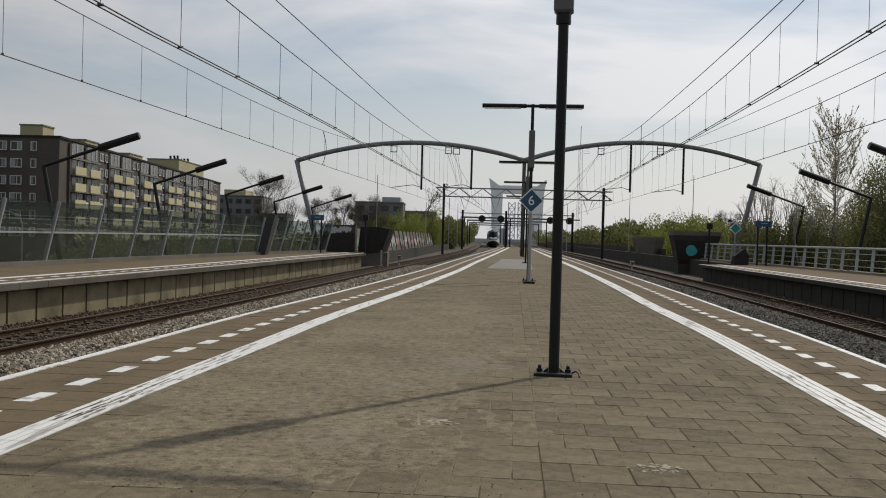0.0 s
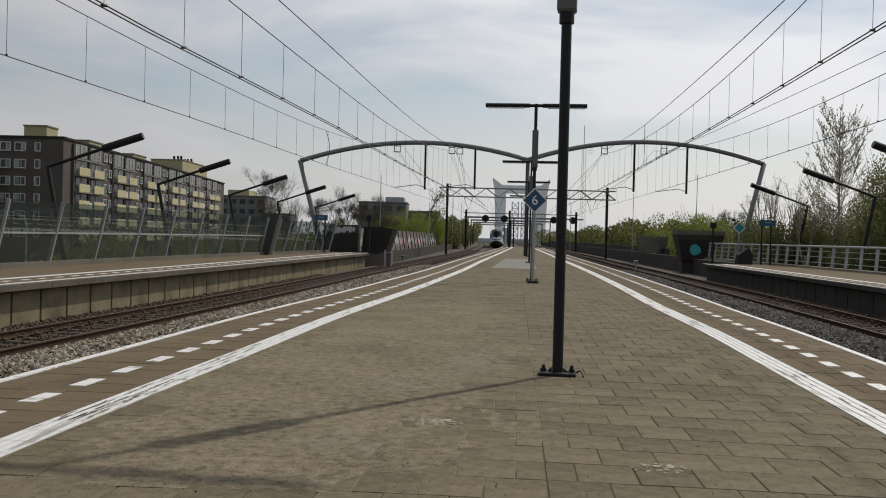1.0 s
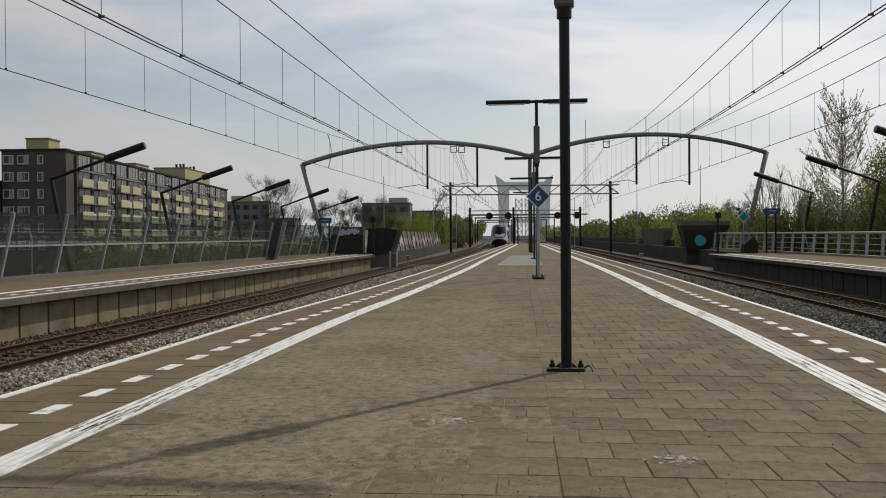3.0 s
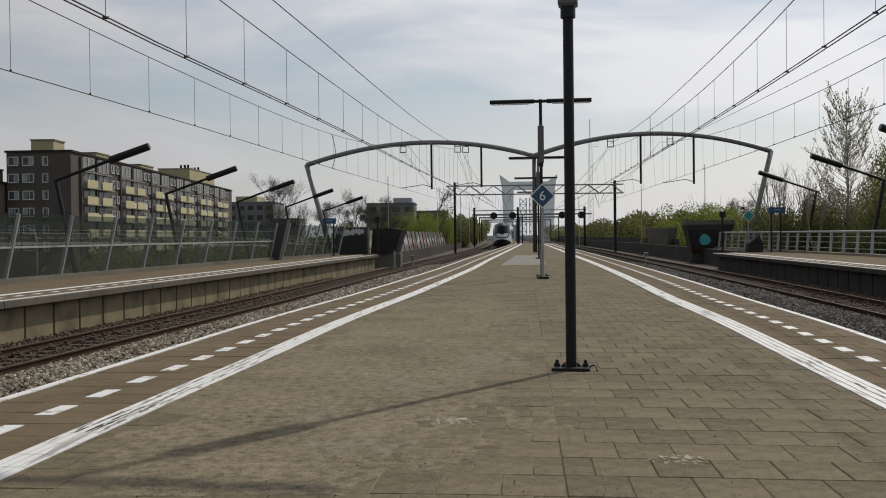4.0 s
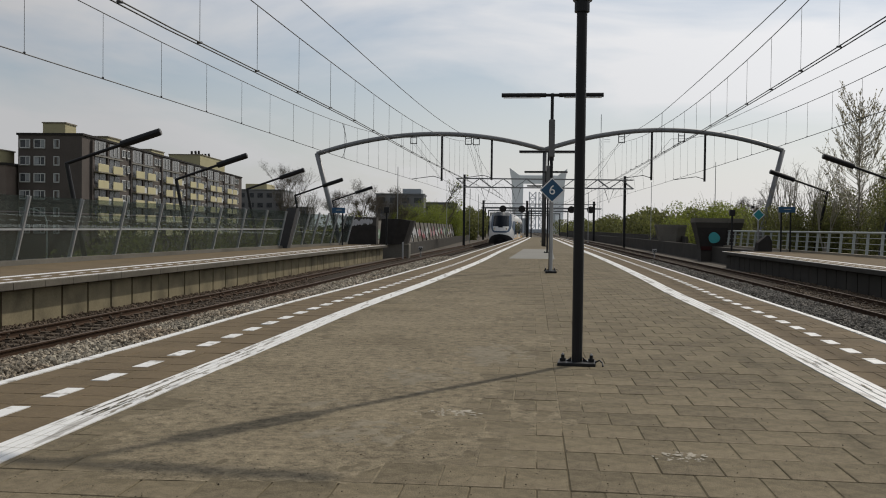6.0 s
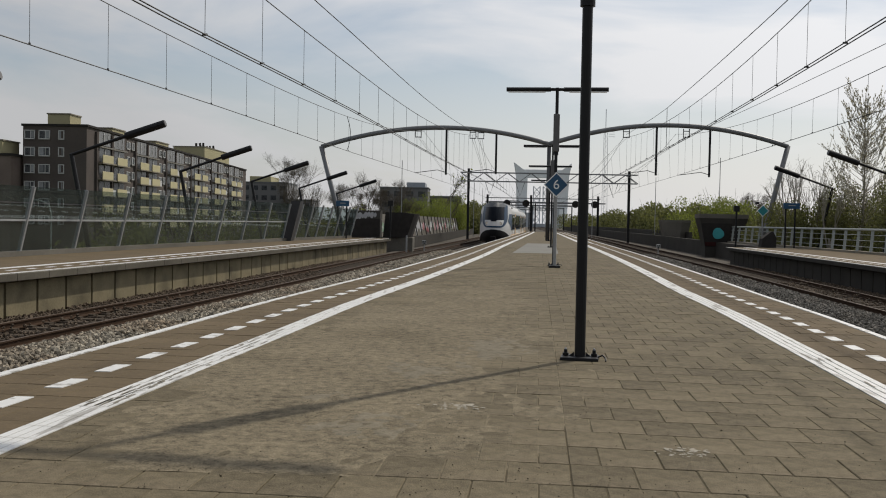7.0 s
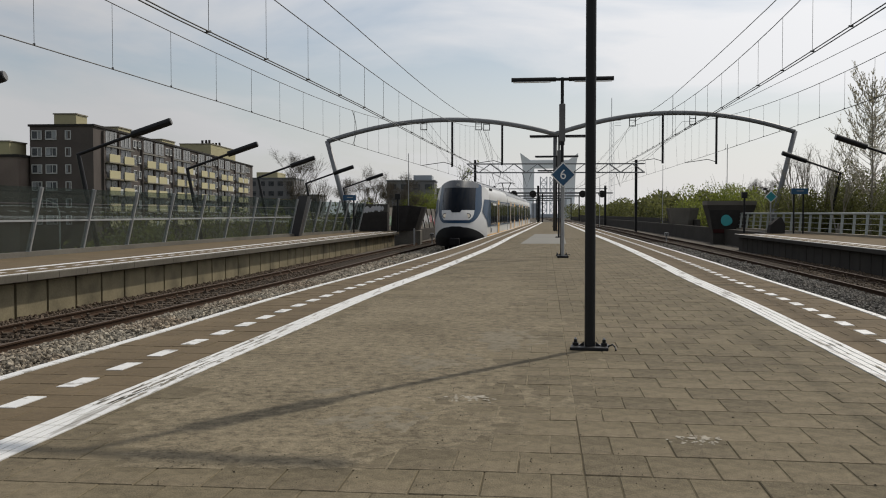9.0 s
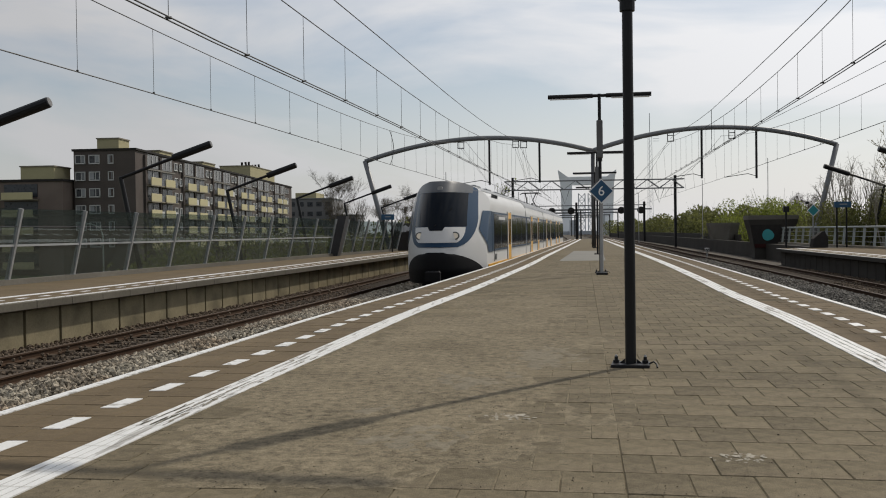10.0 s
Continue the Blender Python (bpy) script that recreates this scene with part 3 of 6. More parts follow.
def build_arch():
    """The steel portal that spans the four tracks and both side platforms."""
    Y = 68.0
    t = thing("catenary_portal", pose(5.41, Y, 0), "grey tubular steel portal arching twice over the tracks", "catenary portal")
    part("centre_post", Shape().tube([(0, 0, -0.02), (0, 0, 6.5)], 0.14, 14), POSTGREY, t, "round dark grey centre post", smooth=True)
    for side, span, foot_x, foot_z, top_z, apex_x, apex_z in ((-1, -15.55, -13.6, -1.2, 6.1, -7.3, 7.55), (1, 16.1, 14.2, -1.2, 6.65, 9.0, 7.95)):
        p0, p2 = Vector((0, 0, 6.55)), Vector((span, 0, top_z))
        # a parabola through the apex
        k = apex_x / span
        ctrl = (Vector((apex_x, 0, apex_z)) - p0 * (1 - k) ** 2 - p2 * k * k) / (2 * k * (1 - k))
        pts = [p0 * (1 - s) ** 2 + ctrl * 2 * s * (1 - s) + p2 * s * s for s in [i / 24 for i in range(25)]]
        part("arch_tube", Shape().tube(pts, 0.16, 12), ARCHSTEEL, t, smooth=True)
        part("leg", Shape().tube([(span, 0, top_z + 0.05), (foot_x, 0, foot_z)], 0.17, 12), ARCHSTEEL, t, "slanting grey leg", smooth=True)
        hangs = ((-7.0, 7.5, 4.35), (-3.6, 7.35, 4.45)) if side < 0 else ((7.25, 7.9, 4.55), (10.85, 7.85, 4.5))
        for hx, hz, lz in hangs:
            h = part("drop_post", Shape().tube([(hx, 0, hz), (hx, 0, lz)], 0.075, 10), BLACK, t, "dark hanging post")
            d = -0.95
            part("steady_arm", Shape().tube([(hx, 0, lz + 0.15), (hx + d * 0.6, 0, lz + 0.32), (hx + d * 2.2, 0, lz + 0.1)], 0.025, 6), BLACK, h)
        boxes = ((-8.93, 7.1), (-5.2, 7.08), (-4.66, 7.06)) if side < 0 else ((5.2, 7.3), (9.25, 7.4))
        for bx, bz in boxes:
            s = Shape()
            for i in (-1, 1):
                s.bar((bx + 0.2 * i, 0, bz - 0.25), (bx + 0.2 * i, 0, bz + 0.35), 0.05, 0.05)
                s.bar((bx - 0.2, 0, bz - 0.02 + 0.2 * i), (bx + 0.2, 0, bz - 0.02 + 0.2 * i), 0.05, 0.05)
            part("hanger_frame", s, BLACK, t, "square wire hanger")


build_arch()


def build_gantry(y, x0, x1, z0, z1, extra, name_label):
    t = thing("catenary_gantry", pose(0, y, 0), name_label, "catenary gantry", "gantries")
    for x in (x0, x1):
        part("mast", Shape().box(x, 0, (z1 + 0.45 - 1.2) / 2, 0.28, 0.28, z1 + 0.45 + 1.2), BLACK, t, "dark steel mast")
    a, b = x0 - extra, x1 + extra
    for z in (z0, z1):
        for dy in (-0.35, 0.35):
            part("chord", Shape().bar((a, dy, z), (b, dy, z), 0.11, 0.11), ARCHSTEEL, t)
    n = max(4, round((b - a) / 1.35))
    for i in range(n):
        xa, xb = a + (b - a) * i / n, a + (b - a) * (i + 1) / n
        za, zb = (z0, z1) if i % 2 else (z1, z0)
        for dy in (-0.35, 0.35):
            part("diagonal", Shape().bar((xa, dy, za), (xb, dy, zb), 0.07, 0.07), ARCHSTEEL, t)
    return t


build_gantry(115, -0.05, 18.4, 5.85, 6.85, 0.95, "dark lattice gantry over the tracks")


# ---- barriers and lamps of the side platforms ----
fence_line = glide([(8, -14.6), (28, -12.35), (39, -11.15), (51.7, -9.5), (64, -7.6)])
railing_line = lambda y: 19.2 + 0.012 * (y - 43)


PILLAR = material("dark grey pillar paint", (0.03, 0.03, 0.033), 0.6, vary=0.2, scale=2, fine=20)


def build_glass_fence():
    t = thing("glass_noise_barrier", pose(0, 0, 0), "leaning glass noise barrier with grey steel posts", "noise barrier")
    lean = 0.40
    ys = [30.3 + 3.0 * k for k in range(-6, 7)] + [51.2]
    foot = Shape().sweep(fence_line, steps(10, 64, 2), [(-0.12, -0.2), (0.12, -0.2), (0.10, 0.14), (-0.10, 0.14)])
    part("plinth", foot, CONCRETE_MID, t, "low concrete plinth")
    for y in ys:
        x = fence_line(y)
        part("post", Shape().bar((x - 0.05, y, 0.0), (x + lean - 0.02, y, 1.93), 0.11, 0.09), STEEL, t, "grey slanting post")
    for a, b in zip(ys, ys[1:]):
        xa, xb = fence_line(a), fence_line(b)
        for z0, z1 in ((0.16, 0.97), (1.03, 1.46), (1.50, 1.93)):
            q = lambda x, y, z: (x + lean * z / 2.12, y, z)
            s = Shape()
            front = [q(xa, a + 0.06, z0), q(xb, b - 0.06, z0), q(xb, b - 0.06, z1), q(xa, a + 0.06, z1)]
            s.add(front + [(p[0] - 0.012, p[1], p[2]) for p in front], [(0, 1, 2, 3), (7, 6, 5, 4), (0, 4, 5, 1), (2, 6, 7, 3)])
            pane = part("glass_pane", s, GLASS, t, "greenish dusty glass pane")
            pane.visible_shadow = False
        for z, w in ((1.00, 0.055), (1.48, 0.018)):
            part("rail", Shape().bar((xa + lean * z / 2.12, a, z), (xb + lean * z / 2.12, b, z), w, w), STEEL if w > 0.03 else POSTGREY, t)
    # the dark pillar and the closed panels past it
    x = fence_line(52)
    part("pillar", Shape().add([(x - 0.15, 51.5, 0), (x + 0.25, 51.5, 0), (x + 0.75, 51.5, 2.1), (x + 0.25, 51.5, 2.1), (x - 0.15, 52.4, 0), (x + 0.25, 52.4, 0), (x + 0.75, 52.4, 2.1), (x + 0.25, 52.4, 2.1)], [(0, 1, 2, 3), (7, 6, 5, 4), (1, 5, 6, 2), (4, 0, 3, 7), (3, 2, 6, 7)]), PILLAR, t, "dark slanting pillar")
    ys = steps(53, 64, 1.85)
    for y in ys:
        x = fence_line(y)
        part("post", Shape().bar((x, y, 0.0), (x + 0.5, y, 1.95), 0.1, 0.1), STEEL, t, "grey slanting post")
    for a, b in zip(ys, ys[1:]):
        xa, xb = fence_line(a), fence_line(b)
        for z0, z1 in ((0.1, 0.9), (0.96, 1.85)):
            f = [(xa + 0.25 * z0, a, z0), (xb + 0.25 * z0, b, z0), (xb + 0.25 * z1, b, z1), (xa + 0.25 * z1, a, z1)]
            pane = part("glass_pane", Shape().add(f + [(p[0] - 0.012, p[1], p[2]) for p in f], [(0, 1, 2, 3), (7, 6, 5, 4), (0, 4, 5, 1), (2, 6, 7, 3)]), GLASS, t, "greenish dusty glass pane")
            pane.visible_shadow = False


build_glass_fence()


def build_railing():
    t = thing("railing", pose(0, 0, 0), "pale grey steel railing along the side platform", "railing")
    ys = steps(20, 76, 1.75)
    for y in ys:
        x = railing_line(y)
        part("post", Shape().bar((x - 0.02, y, 0.0), (x + 0.16, y + 0.25, 1.12), 0.13, 0.05), RAILGREY, t)
    for z, r in ((1.16, 0.055), (0.62, 0.014), (0.32, 0.014), (0.9, 0.014)):
        pts = [(railing_line(y) + 0.15 * z, y + 0.2 * z, z) for y in steps(20, 76, 4)]
        part("rail", Shape().tube(pts, r, 8), RAILGREY, t)
    part("kerb", Shape().sweep(railing_line, steps(16, 76, 4), [(-0.15, -0.2), (0.3, -0.2), (0.3, 0.1), (-0.15, 0.1)]), CONCRETE, t, "low concrete kerb")


RAILGREY = material("pale railing paint", (0.32, 0.345, 0.33), 0.5, 0.1, vary=0.15, scale=2, fine=20, bump=0.05)
build_railing()
# same shade-darkened colour as the side platform's wall
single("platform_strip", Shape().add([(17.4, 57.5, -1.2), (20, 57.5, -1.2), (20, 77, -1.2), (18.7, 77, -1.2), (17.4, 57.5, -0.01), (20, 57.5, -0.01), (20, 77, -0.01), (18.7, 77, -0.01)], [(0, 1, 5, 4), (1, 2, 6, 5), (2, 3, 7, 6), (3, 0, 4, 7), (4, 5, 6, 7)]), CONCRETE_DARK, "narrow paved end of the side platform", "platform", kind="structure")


def build_leaning_lamp(m, size):
    """A cranked post: it leans away from the track and carries a rising arm with a thick lamp."""
    t = thing("leaning_lamp", m, "black cranked lamp post with a rising arm over the platform", "lamp post", "side platform lamps")
    k = size
    elbow, mid, tip = Vector((-0.62 * k, 0, 3.14 * k)), Vector((1.16 * k, 0, 3.74 * k)), Vector((2.42 * k, 0, 4.17 * k))
    part("post", Shape().tube([(0, 0, 0), elbow], 0.085 * k, 10, 0.07 * k), BLACK, t)
    part("foot", Shape().box(0, 0, 0.03, 0.34, 0.34, 0.06, bevel=0.01), BLACK, t)
    part("arm", Shape().tube([elbow + Vector((-0.03, 0, -0.04)), mid], 0.055 * k, 10), BLACK, t)
    head = part("lamp_head", Shape().tube([mid, tip], 0.125 * k, 12), BLACK, t, "thick black lamp tube")
    part("end_cap", Shape().tube([tip, tip + (tip - mid).normalized() * 0.03], 0.105 * k, 12), GREYBOX, head, "grey end cap")
    return t


lamp_l = build_leaning_lamp(pose(-12.28, 32, 0), 1.0)
for x, y in ((-12.6, 21.3), (-11.8, 42.6), (-11.05, 53.2), (-10.25, 63.6), (-9.5, 76.0)):
    copy_thing(lamp_l, pose(x, y, 0))
lamp_r = build_leaning_lamp(pose(20.7, 50, 0, 0, 0, 180), 1.19)
for x, y in ((18.45, 36.6), (22.2, 63.5)):
    copy_thing(lamp_r, pose(x, y, 0, 0, 0, 180))


def build_station_sign(x, y, z, w):
    t = thing("station_sign", pose(x, y, 0), "blue station name board on two black posts", "sign", "station name boards")
    for i in (-1, 1):
        part("post", Shape().tube([(0.27 * i, 0, -0.02), (0.27 * i, 0, z + 0.1)], 0.05, 8), BLACK, t)
    b = part("board", Shape().box(0.03, -0.06, z, w, 0.14, 0.34, bevel=0.01), BLUE, t, "blue name board")
    part("writing", Shape().box(0.05, -0.135, z + 0.02, w * 0.42, 0.008, 0.045), STEEL, b, "unreadable pale lettering")


build_station_sign(18.75, 58.5, 2.45, 0.95)
build_station_sign(-7.75, 61.0, 2.15, 0.8)


def build_small_things():
    t = thing("info_post", pose(15.9, 59.5, 0), "black post with a small dark box on top", "post", "info posts")
    part("post", Shape().tube([(0, 0, 0), (0, 0, 2.3)], 0.06, 8), BLACK, t)
    part("box", Shape().box(0, 0, 2.25, 0.32, 0.2, 0.36, bevel=0.02), BLACK, t, "small dark box")
    copy_thing(t, pose(-4.95, 63.2, 0))
    t = thing("grit_bin", pose(17.55, 58.8, 0), "dark pointed grit bin on the platform", "bin")
    part("body", Shape().add([(-0.6, -0.45, 0), (0.6, -0.45, 0), (0.6, 0.45, 0), (-0.6, 0.45, 0), (-0.5, -0.4, 0.62), (0.62, -0.4, 0.62), (0.62, 0.4, 0.62), (-0.5, 0.4, 0.62)], [(0, 1, 5, 4), (1, 2, 6, 5), (2, 3, 7, 6), (3, 0, 4, 7), (4, 5, 6, 7)]), DARKBAY, t)
    part("lid", Shape().add([(-0.52, -0.42, 0.62), (0.64, -0.42, 0.62), (0.64, 0.42, 0.62), (-0.52, 0.42, 0.62), (0.2, -0.36, 1.14), (0.38, -0.36, 1.14), (0.38, 0.36, 1.14), (0.2, 0.36, 1.14)], [(0, 1, 5, 4), (1, 2, 6, 5), (2, 3, 7, 6), (3, 0, 4, 7), (4, 5, 6, 7)]), DARKBAY, t, "sloped dark lid")
    t.scale = (0.72, 0.72, 0.82)
    t = thing("diamond_sign", pose(19.2, 65.5, 0), "grey post with a blank teal diamond sign", "sign")
    part("post", Shape().tube([(0, 0, 0), (0, 0, 2.6)], 0.05, 8), STEEL, t)
    dia = lambda k: [(0, -k), (k, 0), (0, k), (-k, 0)]
    part("border", Shape().prism(dia(0.40), 0.03, pose(0, -0.06, 2.25, 0, 0, 0)), WHITE, t, "pale diamond border")
    part("face", Shape().prism(dia(0.34), 0.03, pose(0, -0.07, 2.25)), TEAL, t, "teal diamond face")
    part("camera_head", Shape().box(-0.38, 0, 2.75, 0.18, 0.3, 0.16, bevel=0.02), BLACK, t, "small dark head")
    t = thing("dwarf_signal", pose(14.1, 74.0, -1.0), "small pale shunting signal beside the track", "signal", "dwarf signals")
    part("stem", Shape().tube([(0, 0, 0), (0, 0, 0.5)], 0.05, 8), STEEL, t)
    part("head", Shape().box(0, 0, 0.62, 0.30, 0.2, 0.28, bevel=0.03), STEEL, t, "pale signal head")
    for dx, dz in ((-0.07, 0.66), (0.07, 0.66), (0.0, 0.56)):
        part("lens", Shape().tube([(dx, -0.12, dz), (dx, -0.09, dz)], 0.045, 10), BLACK, t, "dark round lens")
    copy_thing(t, pose(-3.15, 72, -1.0))
    for x, y in ((-4.0, 64.9),):
        single("marker_post", Shape().box(x, y, -0.35, 0.10, 0.12, 1.1, bevel=0.02), STEEL, "pale grey marker post at the platform end", "marker post")


TEAL = material("teal paint", (0.03, 0.26, 0.28), 0.6, vary=0.12, scale=3, fine=20, bump=0.05)
build_small_things()


def build_street_lamp(x, y):
    t = thing("street_lamp", pose(x, y, -5), "pale curved street lamp behind the glass barrier", "street lamp", "street lamps")
    part("pole", Shape().tube([(0, 0, 0), (0, 0, 6.2), (-0.2, 0, 6.9), (-0.9, 0, 7.2), (-1.7, 0, 7.3)], 0.07, 8, 0.05), RAILGREY, t)
    part("lantern", Shape().box(-1.8, 0, 7.27, 0.7, 0.25, 0.12, bevel=0.03), RAILGREY, t, "flat grey lantern")


build_street_lamp(-33.0, 78.0)
build_street_lamp(-30.5, 118.0)


# ---- walls and shelters beyond the platforms ----
GRAFFITI = [material("graffiti " + n, c, 0.7, vary=0.25, scale=1.5, fine=12, bump=0.05) for n, c in (("silver", (0.30, 0.30, 0.30)), ("red", (0.22, 0.04, 0.045)), ("white", (0.38, 0.38, 0.37)), ("pink", (0.28, 0.14, 0.15)), ("green", (0.12, 0.2, 0.12)))]


def wall_piece(line, y0, y1, z0, z1, lean, thick, name, mat, label, category="wall"):
    sec = [(-thick / 2, z0), (thick / 2, z0), (thick / 2 - lean, z1), (-thick / 2 - lean, z1)]
    return single(name, Shape().sweep(line, steps(y0, y1, 3), sec), mat, label, category, kind="structure")


def blot(parent, line, lean, y, z, w, h, mat, rng, z0):
    """A daub of paint on a wall's face: a ragged letter-like shape."""
    n = 12
    pts = []
    for k in range(n):
        a = 2 * math.pi * k / n
        r = rng.uniform(0.55, 1.0)
        yy, zz = y + w * math.cos(a) * r, z + h * math.sin(a) * r
        pts.append((line(yy) + 0.16 - lean * (zz - z0), yy, zz))
    part("graffiti", Shape().add(pts, [tuple(range(n))]), mat, parent, "daub of spray paint")


def build_left_walls():
    rng = random.Random(11)
    line = glide([(64, -7.2), (98, -5.0), (163, -1.6), (240, 3.5), (330, 9.0)])
    w = wall_piece(line, 68, 260, -1.2, 1.65, 0.55, 0.25, "wall_embankment", CONCRETE_MID, "grey leaning noise wall sprayed with graffiti")
    for y in steps(70, 205, 4.6):
        part("rib", Shape().bar((line(y) + 0.2, y, -1.2), (line(y) - 0.35, y, 1.7), 0.09, 0.09), CONCRETE_DARK, w, "dark wall rib")
    y = 71.0
    while y < 190:
        size = rng.uniform(0.7, 1.3) * (1 + (y - 70) / 150)
        blot(w, line, 0.193, y, rng.uniform(0.2, 0.9), size * 0.9, rng.uniform(0.35, 0.62), GRAFFITI[rng.choice((0, 0, 2, 0, 1, 3, 4, 2))], rng, -1.2)
        y += size * rng.uniform(0.7, 1.3)
    low = lambda y: line(y) + 1.2
    wall_piece(low, 70, 200, -1.2, -0.15, 0.0, 0.2, "wall_low", CONCRETE_DARK, "low concrete retaining wall")
    t = thing("shelter", pose(-7.0, 65.5, 0), "dark shelter with silver graffiti beside the platform end", "shelter")
    part("body", Shape().box(0.1, 0.6, 0.6, 2.2, 1.4, 1.3, bevel=0.05), DARKBAY, t)
    part("canopy", Shape().add([(-1.2, -0.1, 1.25), (1.2, -0.1, 1.25), (1.2, 1.6, 1.25), (-1.2, 1.6, 1.25), (-0.9, 0.2, 1.8), (1.2, 0.2, 1.8), (1.2, 1.6, 1.8), (-0.9, 1.6, 1.8)], [(0, 1, 5, 4), (1, 2, 6, 5), (2, 3, 7, 6), (3, 0, 4, 7), (4, 5, 6, 7), (3, 2, 1, 0)]), CONCRETE_DARK, t, "sloping dark concrete canopy")
    for k in range(9):
        n = 8
        cx, cz, r = -0.75 + k * 0.2, 1.45 + rng.uniform(-0.06, 0.1), rng.uniform(0.12, 0.2)
        pts = [(cx + r * math.cos(2 * math.pi * i / n) * rng.uniform(0.5, 1), -0.125 + (cz + r * 1.2 * math.sin(2 * math.pi * i / n) - 1.25) * 0.545, cz + r * 1.2 * math.sin(2 * math.pi * i / n)) for i in range(n)]
        part("graffiti", Shape().add(pts, [tuple(range(n))]), GRAFFITI[0], t, "silver sprayed letters")
    # rounded dark end wall
    s = Shape()
    pts = [(-5.6, 68.4), (-4.7, 68.0), (-3.95, 68.4), (-3.75, 69.4), (-3.7, 71.0), (-5.7, 71.0)]
    n = len(pts)
    s.add([(x - 0.25, y, 0.0) for x, y in pts] + [(x + (0.25 if x > -4.9 else -0.1), y, 1.72 - 0.1 * (x > -4.2)) for x, y in pts], [(k, (k + 1) % n, n + (k + 1) % n, n + k) for k in range(n)] + [tuple(range(n, 2 * n))])
    single("end_wall_base", Shape().box(-4.9, 69.6, -0.6, 2.2, 2.6, 1.2, bevel=0.03), CONCRETE_MID, "stained concrete base under the wall end", "wall", kind="structure")
    single("end_wall", s, DARKBAY, "dark rounded concrete wall end", "wall", kind="structure")


build_left_walls()


def build_right_walls():
    line = lambda y: edge_r(y) + 9.3
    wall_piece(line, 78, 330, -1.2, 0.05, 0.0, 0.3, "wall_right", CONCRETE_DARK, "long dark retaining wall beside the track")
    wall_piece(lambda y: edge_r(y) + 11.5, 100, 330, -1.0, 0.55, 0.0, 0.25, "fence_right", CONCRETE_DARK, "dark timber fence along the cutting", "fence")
    for x, y, k, mural in ((18.62, 75.5, 1.0, True), (20.9, 103.0, 0.85, False)):
        t = thing("concrete_pier", pose(x, y, -0.35), "grey flared concrete pier with a dark sprayed face" if mural else "grey flared concrete pier among bushes", "pier", "piers")
        s = Shape()
        lo = [(-0.8, -0.5), (0.85, -0.6), (2.0, 0.4), (1.9, 2.0), (-0.6, 2.0)]
        hi = [(-1.25, -0.75), (1.1, -0.8), (2.4, 0.3), (2.3, 2.2), (-1.1, 2.3)]
        n = 5
        ring = [(i, (i + 1) % n) for i in range(n)]
        s.add([(a * k, b * k, -0.85) for a, b in lo] + [(a * k, b * k, 0) for a, b in lo] + [(a * k, b * k, 2.13 * k) for a, b in hi], [(i + r * n, j + r * n, n + j + r * n, n + i + r * n) for r in range(2) for i, j in ring])
        cap = Shape().add([(a * k * 1.02, b * k * 1.02, z * k) for z in (2.13, 2.45) for a, b in hi], [(i, j, n + j, n + i) for i, j in ring] + [tuple(range(n, 2 * n)), tuple(reversed(range(n)))])
        t.scale = (1.04, 0.76, 1.0) if mural else (1, 1, 1)
        part("body", s, CONCRETE_DARK if mural else CONCRETE_MID, t)
        part("cap", cap, CONCRETE_MID, t, "grey weathered cap slab")
        if mural:
            f = part("painted_face", Shape().add([(-0.8, -0.53, 0.0), (0.85, -0.63, 0.0), (1.05, -0.84, 1.75), (-1.12, -0.71, 1.75)], [(0, 1, 2, 3)]), DARKBAY, t, "black sprayed panel")
            q = lambda a, z: (a, -0.60 - 0.14 * z - 0.06 * (a + 0.8) / 1.6, z)
            n = 20
            body = [q(0.05 + 0.36 * math.cos(2 * math.pi * i / n) * (1.0 + 0.35 * max(0, math.cos(2 * math.pi * i / n + 0.7))), 1.0 + 0.42 * math.sin(2 * math.pi * i / n)) for i in range(n)]
            part("teal_blob", Shape().add(body, [tuple(range(n))]), TEAL_LIGHT, f, "plain teal sprayed blob")
            part("red_stripe", Shape().add([q(-0.8, 0.06), q(0.8, 0.06), q(0.82, 0.34), q(-0.84, 0.34)], [(0, 1, 2, 3)]), DULL_RED, f, "dark red sprayed strip")


DULL_RED = material("faded dark red spray", (0.05, 0.016, 0.015), 0.8, vary=0.3, scale=3, fine=20, bump=0.03)
TEAL_LIGHT = material("light teal spray", (0.06, 0.38, 0.40), 0.7, vary=0.15, scale=2, fine=20, bump=0.03)
build_right_walls()


# ---- catenary ----
# the wires cut the curve of the platform edge a little
span_l = glide([(-25, -4.45), (0, -3.64), (7.5, -3.36), (11.3, -3.10), (14.9, -2.77), (20.5, -2.15), (28.2, -1.36), (49.6, 0.47), (77.7, 2.92), (130, 7.32), (165, 9.6), (190, 11.05), (230, 13.2), (330, 17.2), (480, 21.0)])
span_r = glide([(-25, 1.0), (0, 3.52), (10, 4.52), (13.85, 4.90), (17.6, 5.22), (24.6, 5.82), (37.35, 6.76), (52.6, 7.75), (80, 9.5), (128, 12.5), (230, 17.8), (330, 22.5), (480, 29.0)])
wire_lines = [lambda y: span_l(y) - 1.68, lambda y: span_l(y) - 5.22, lambda y: span_r(y) + 1.68, lambda y: span_r(y) + 5.22]


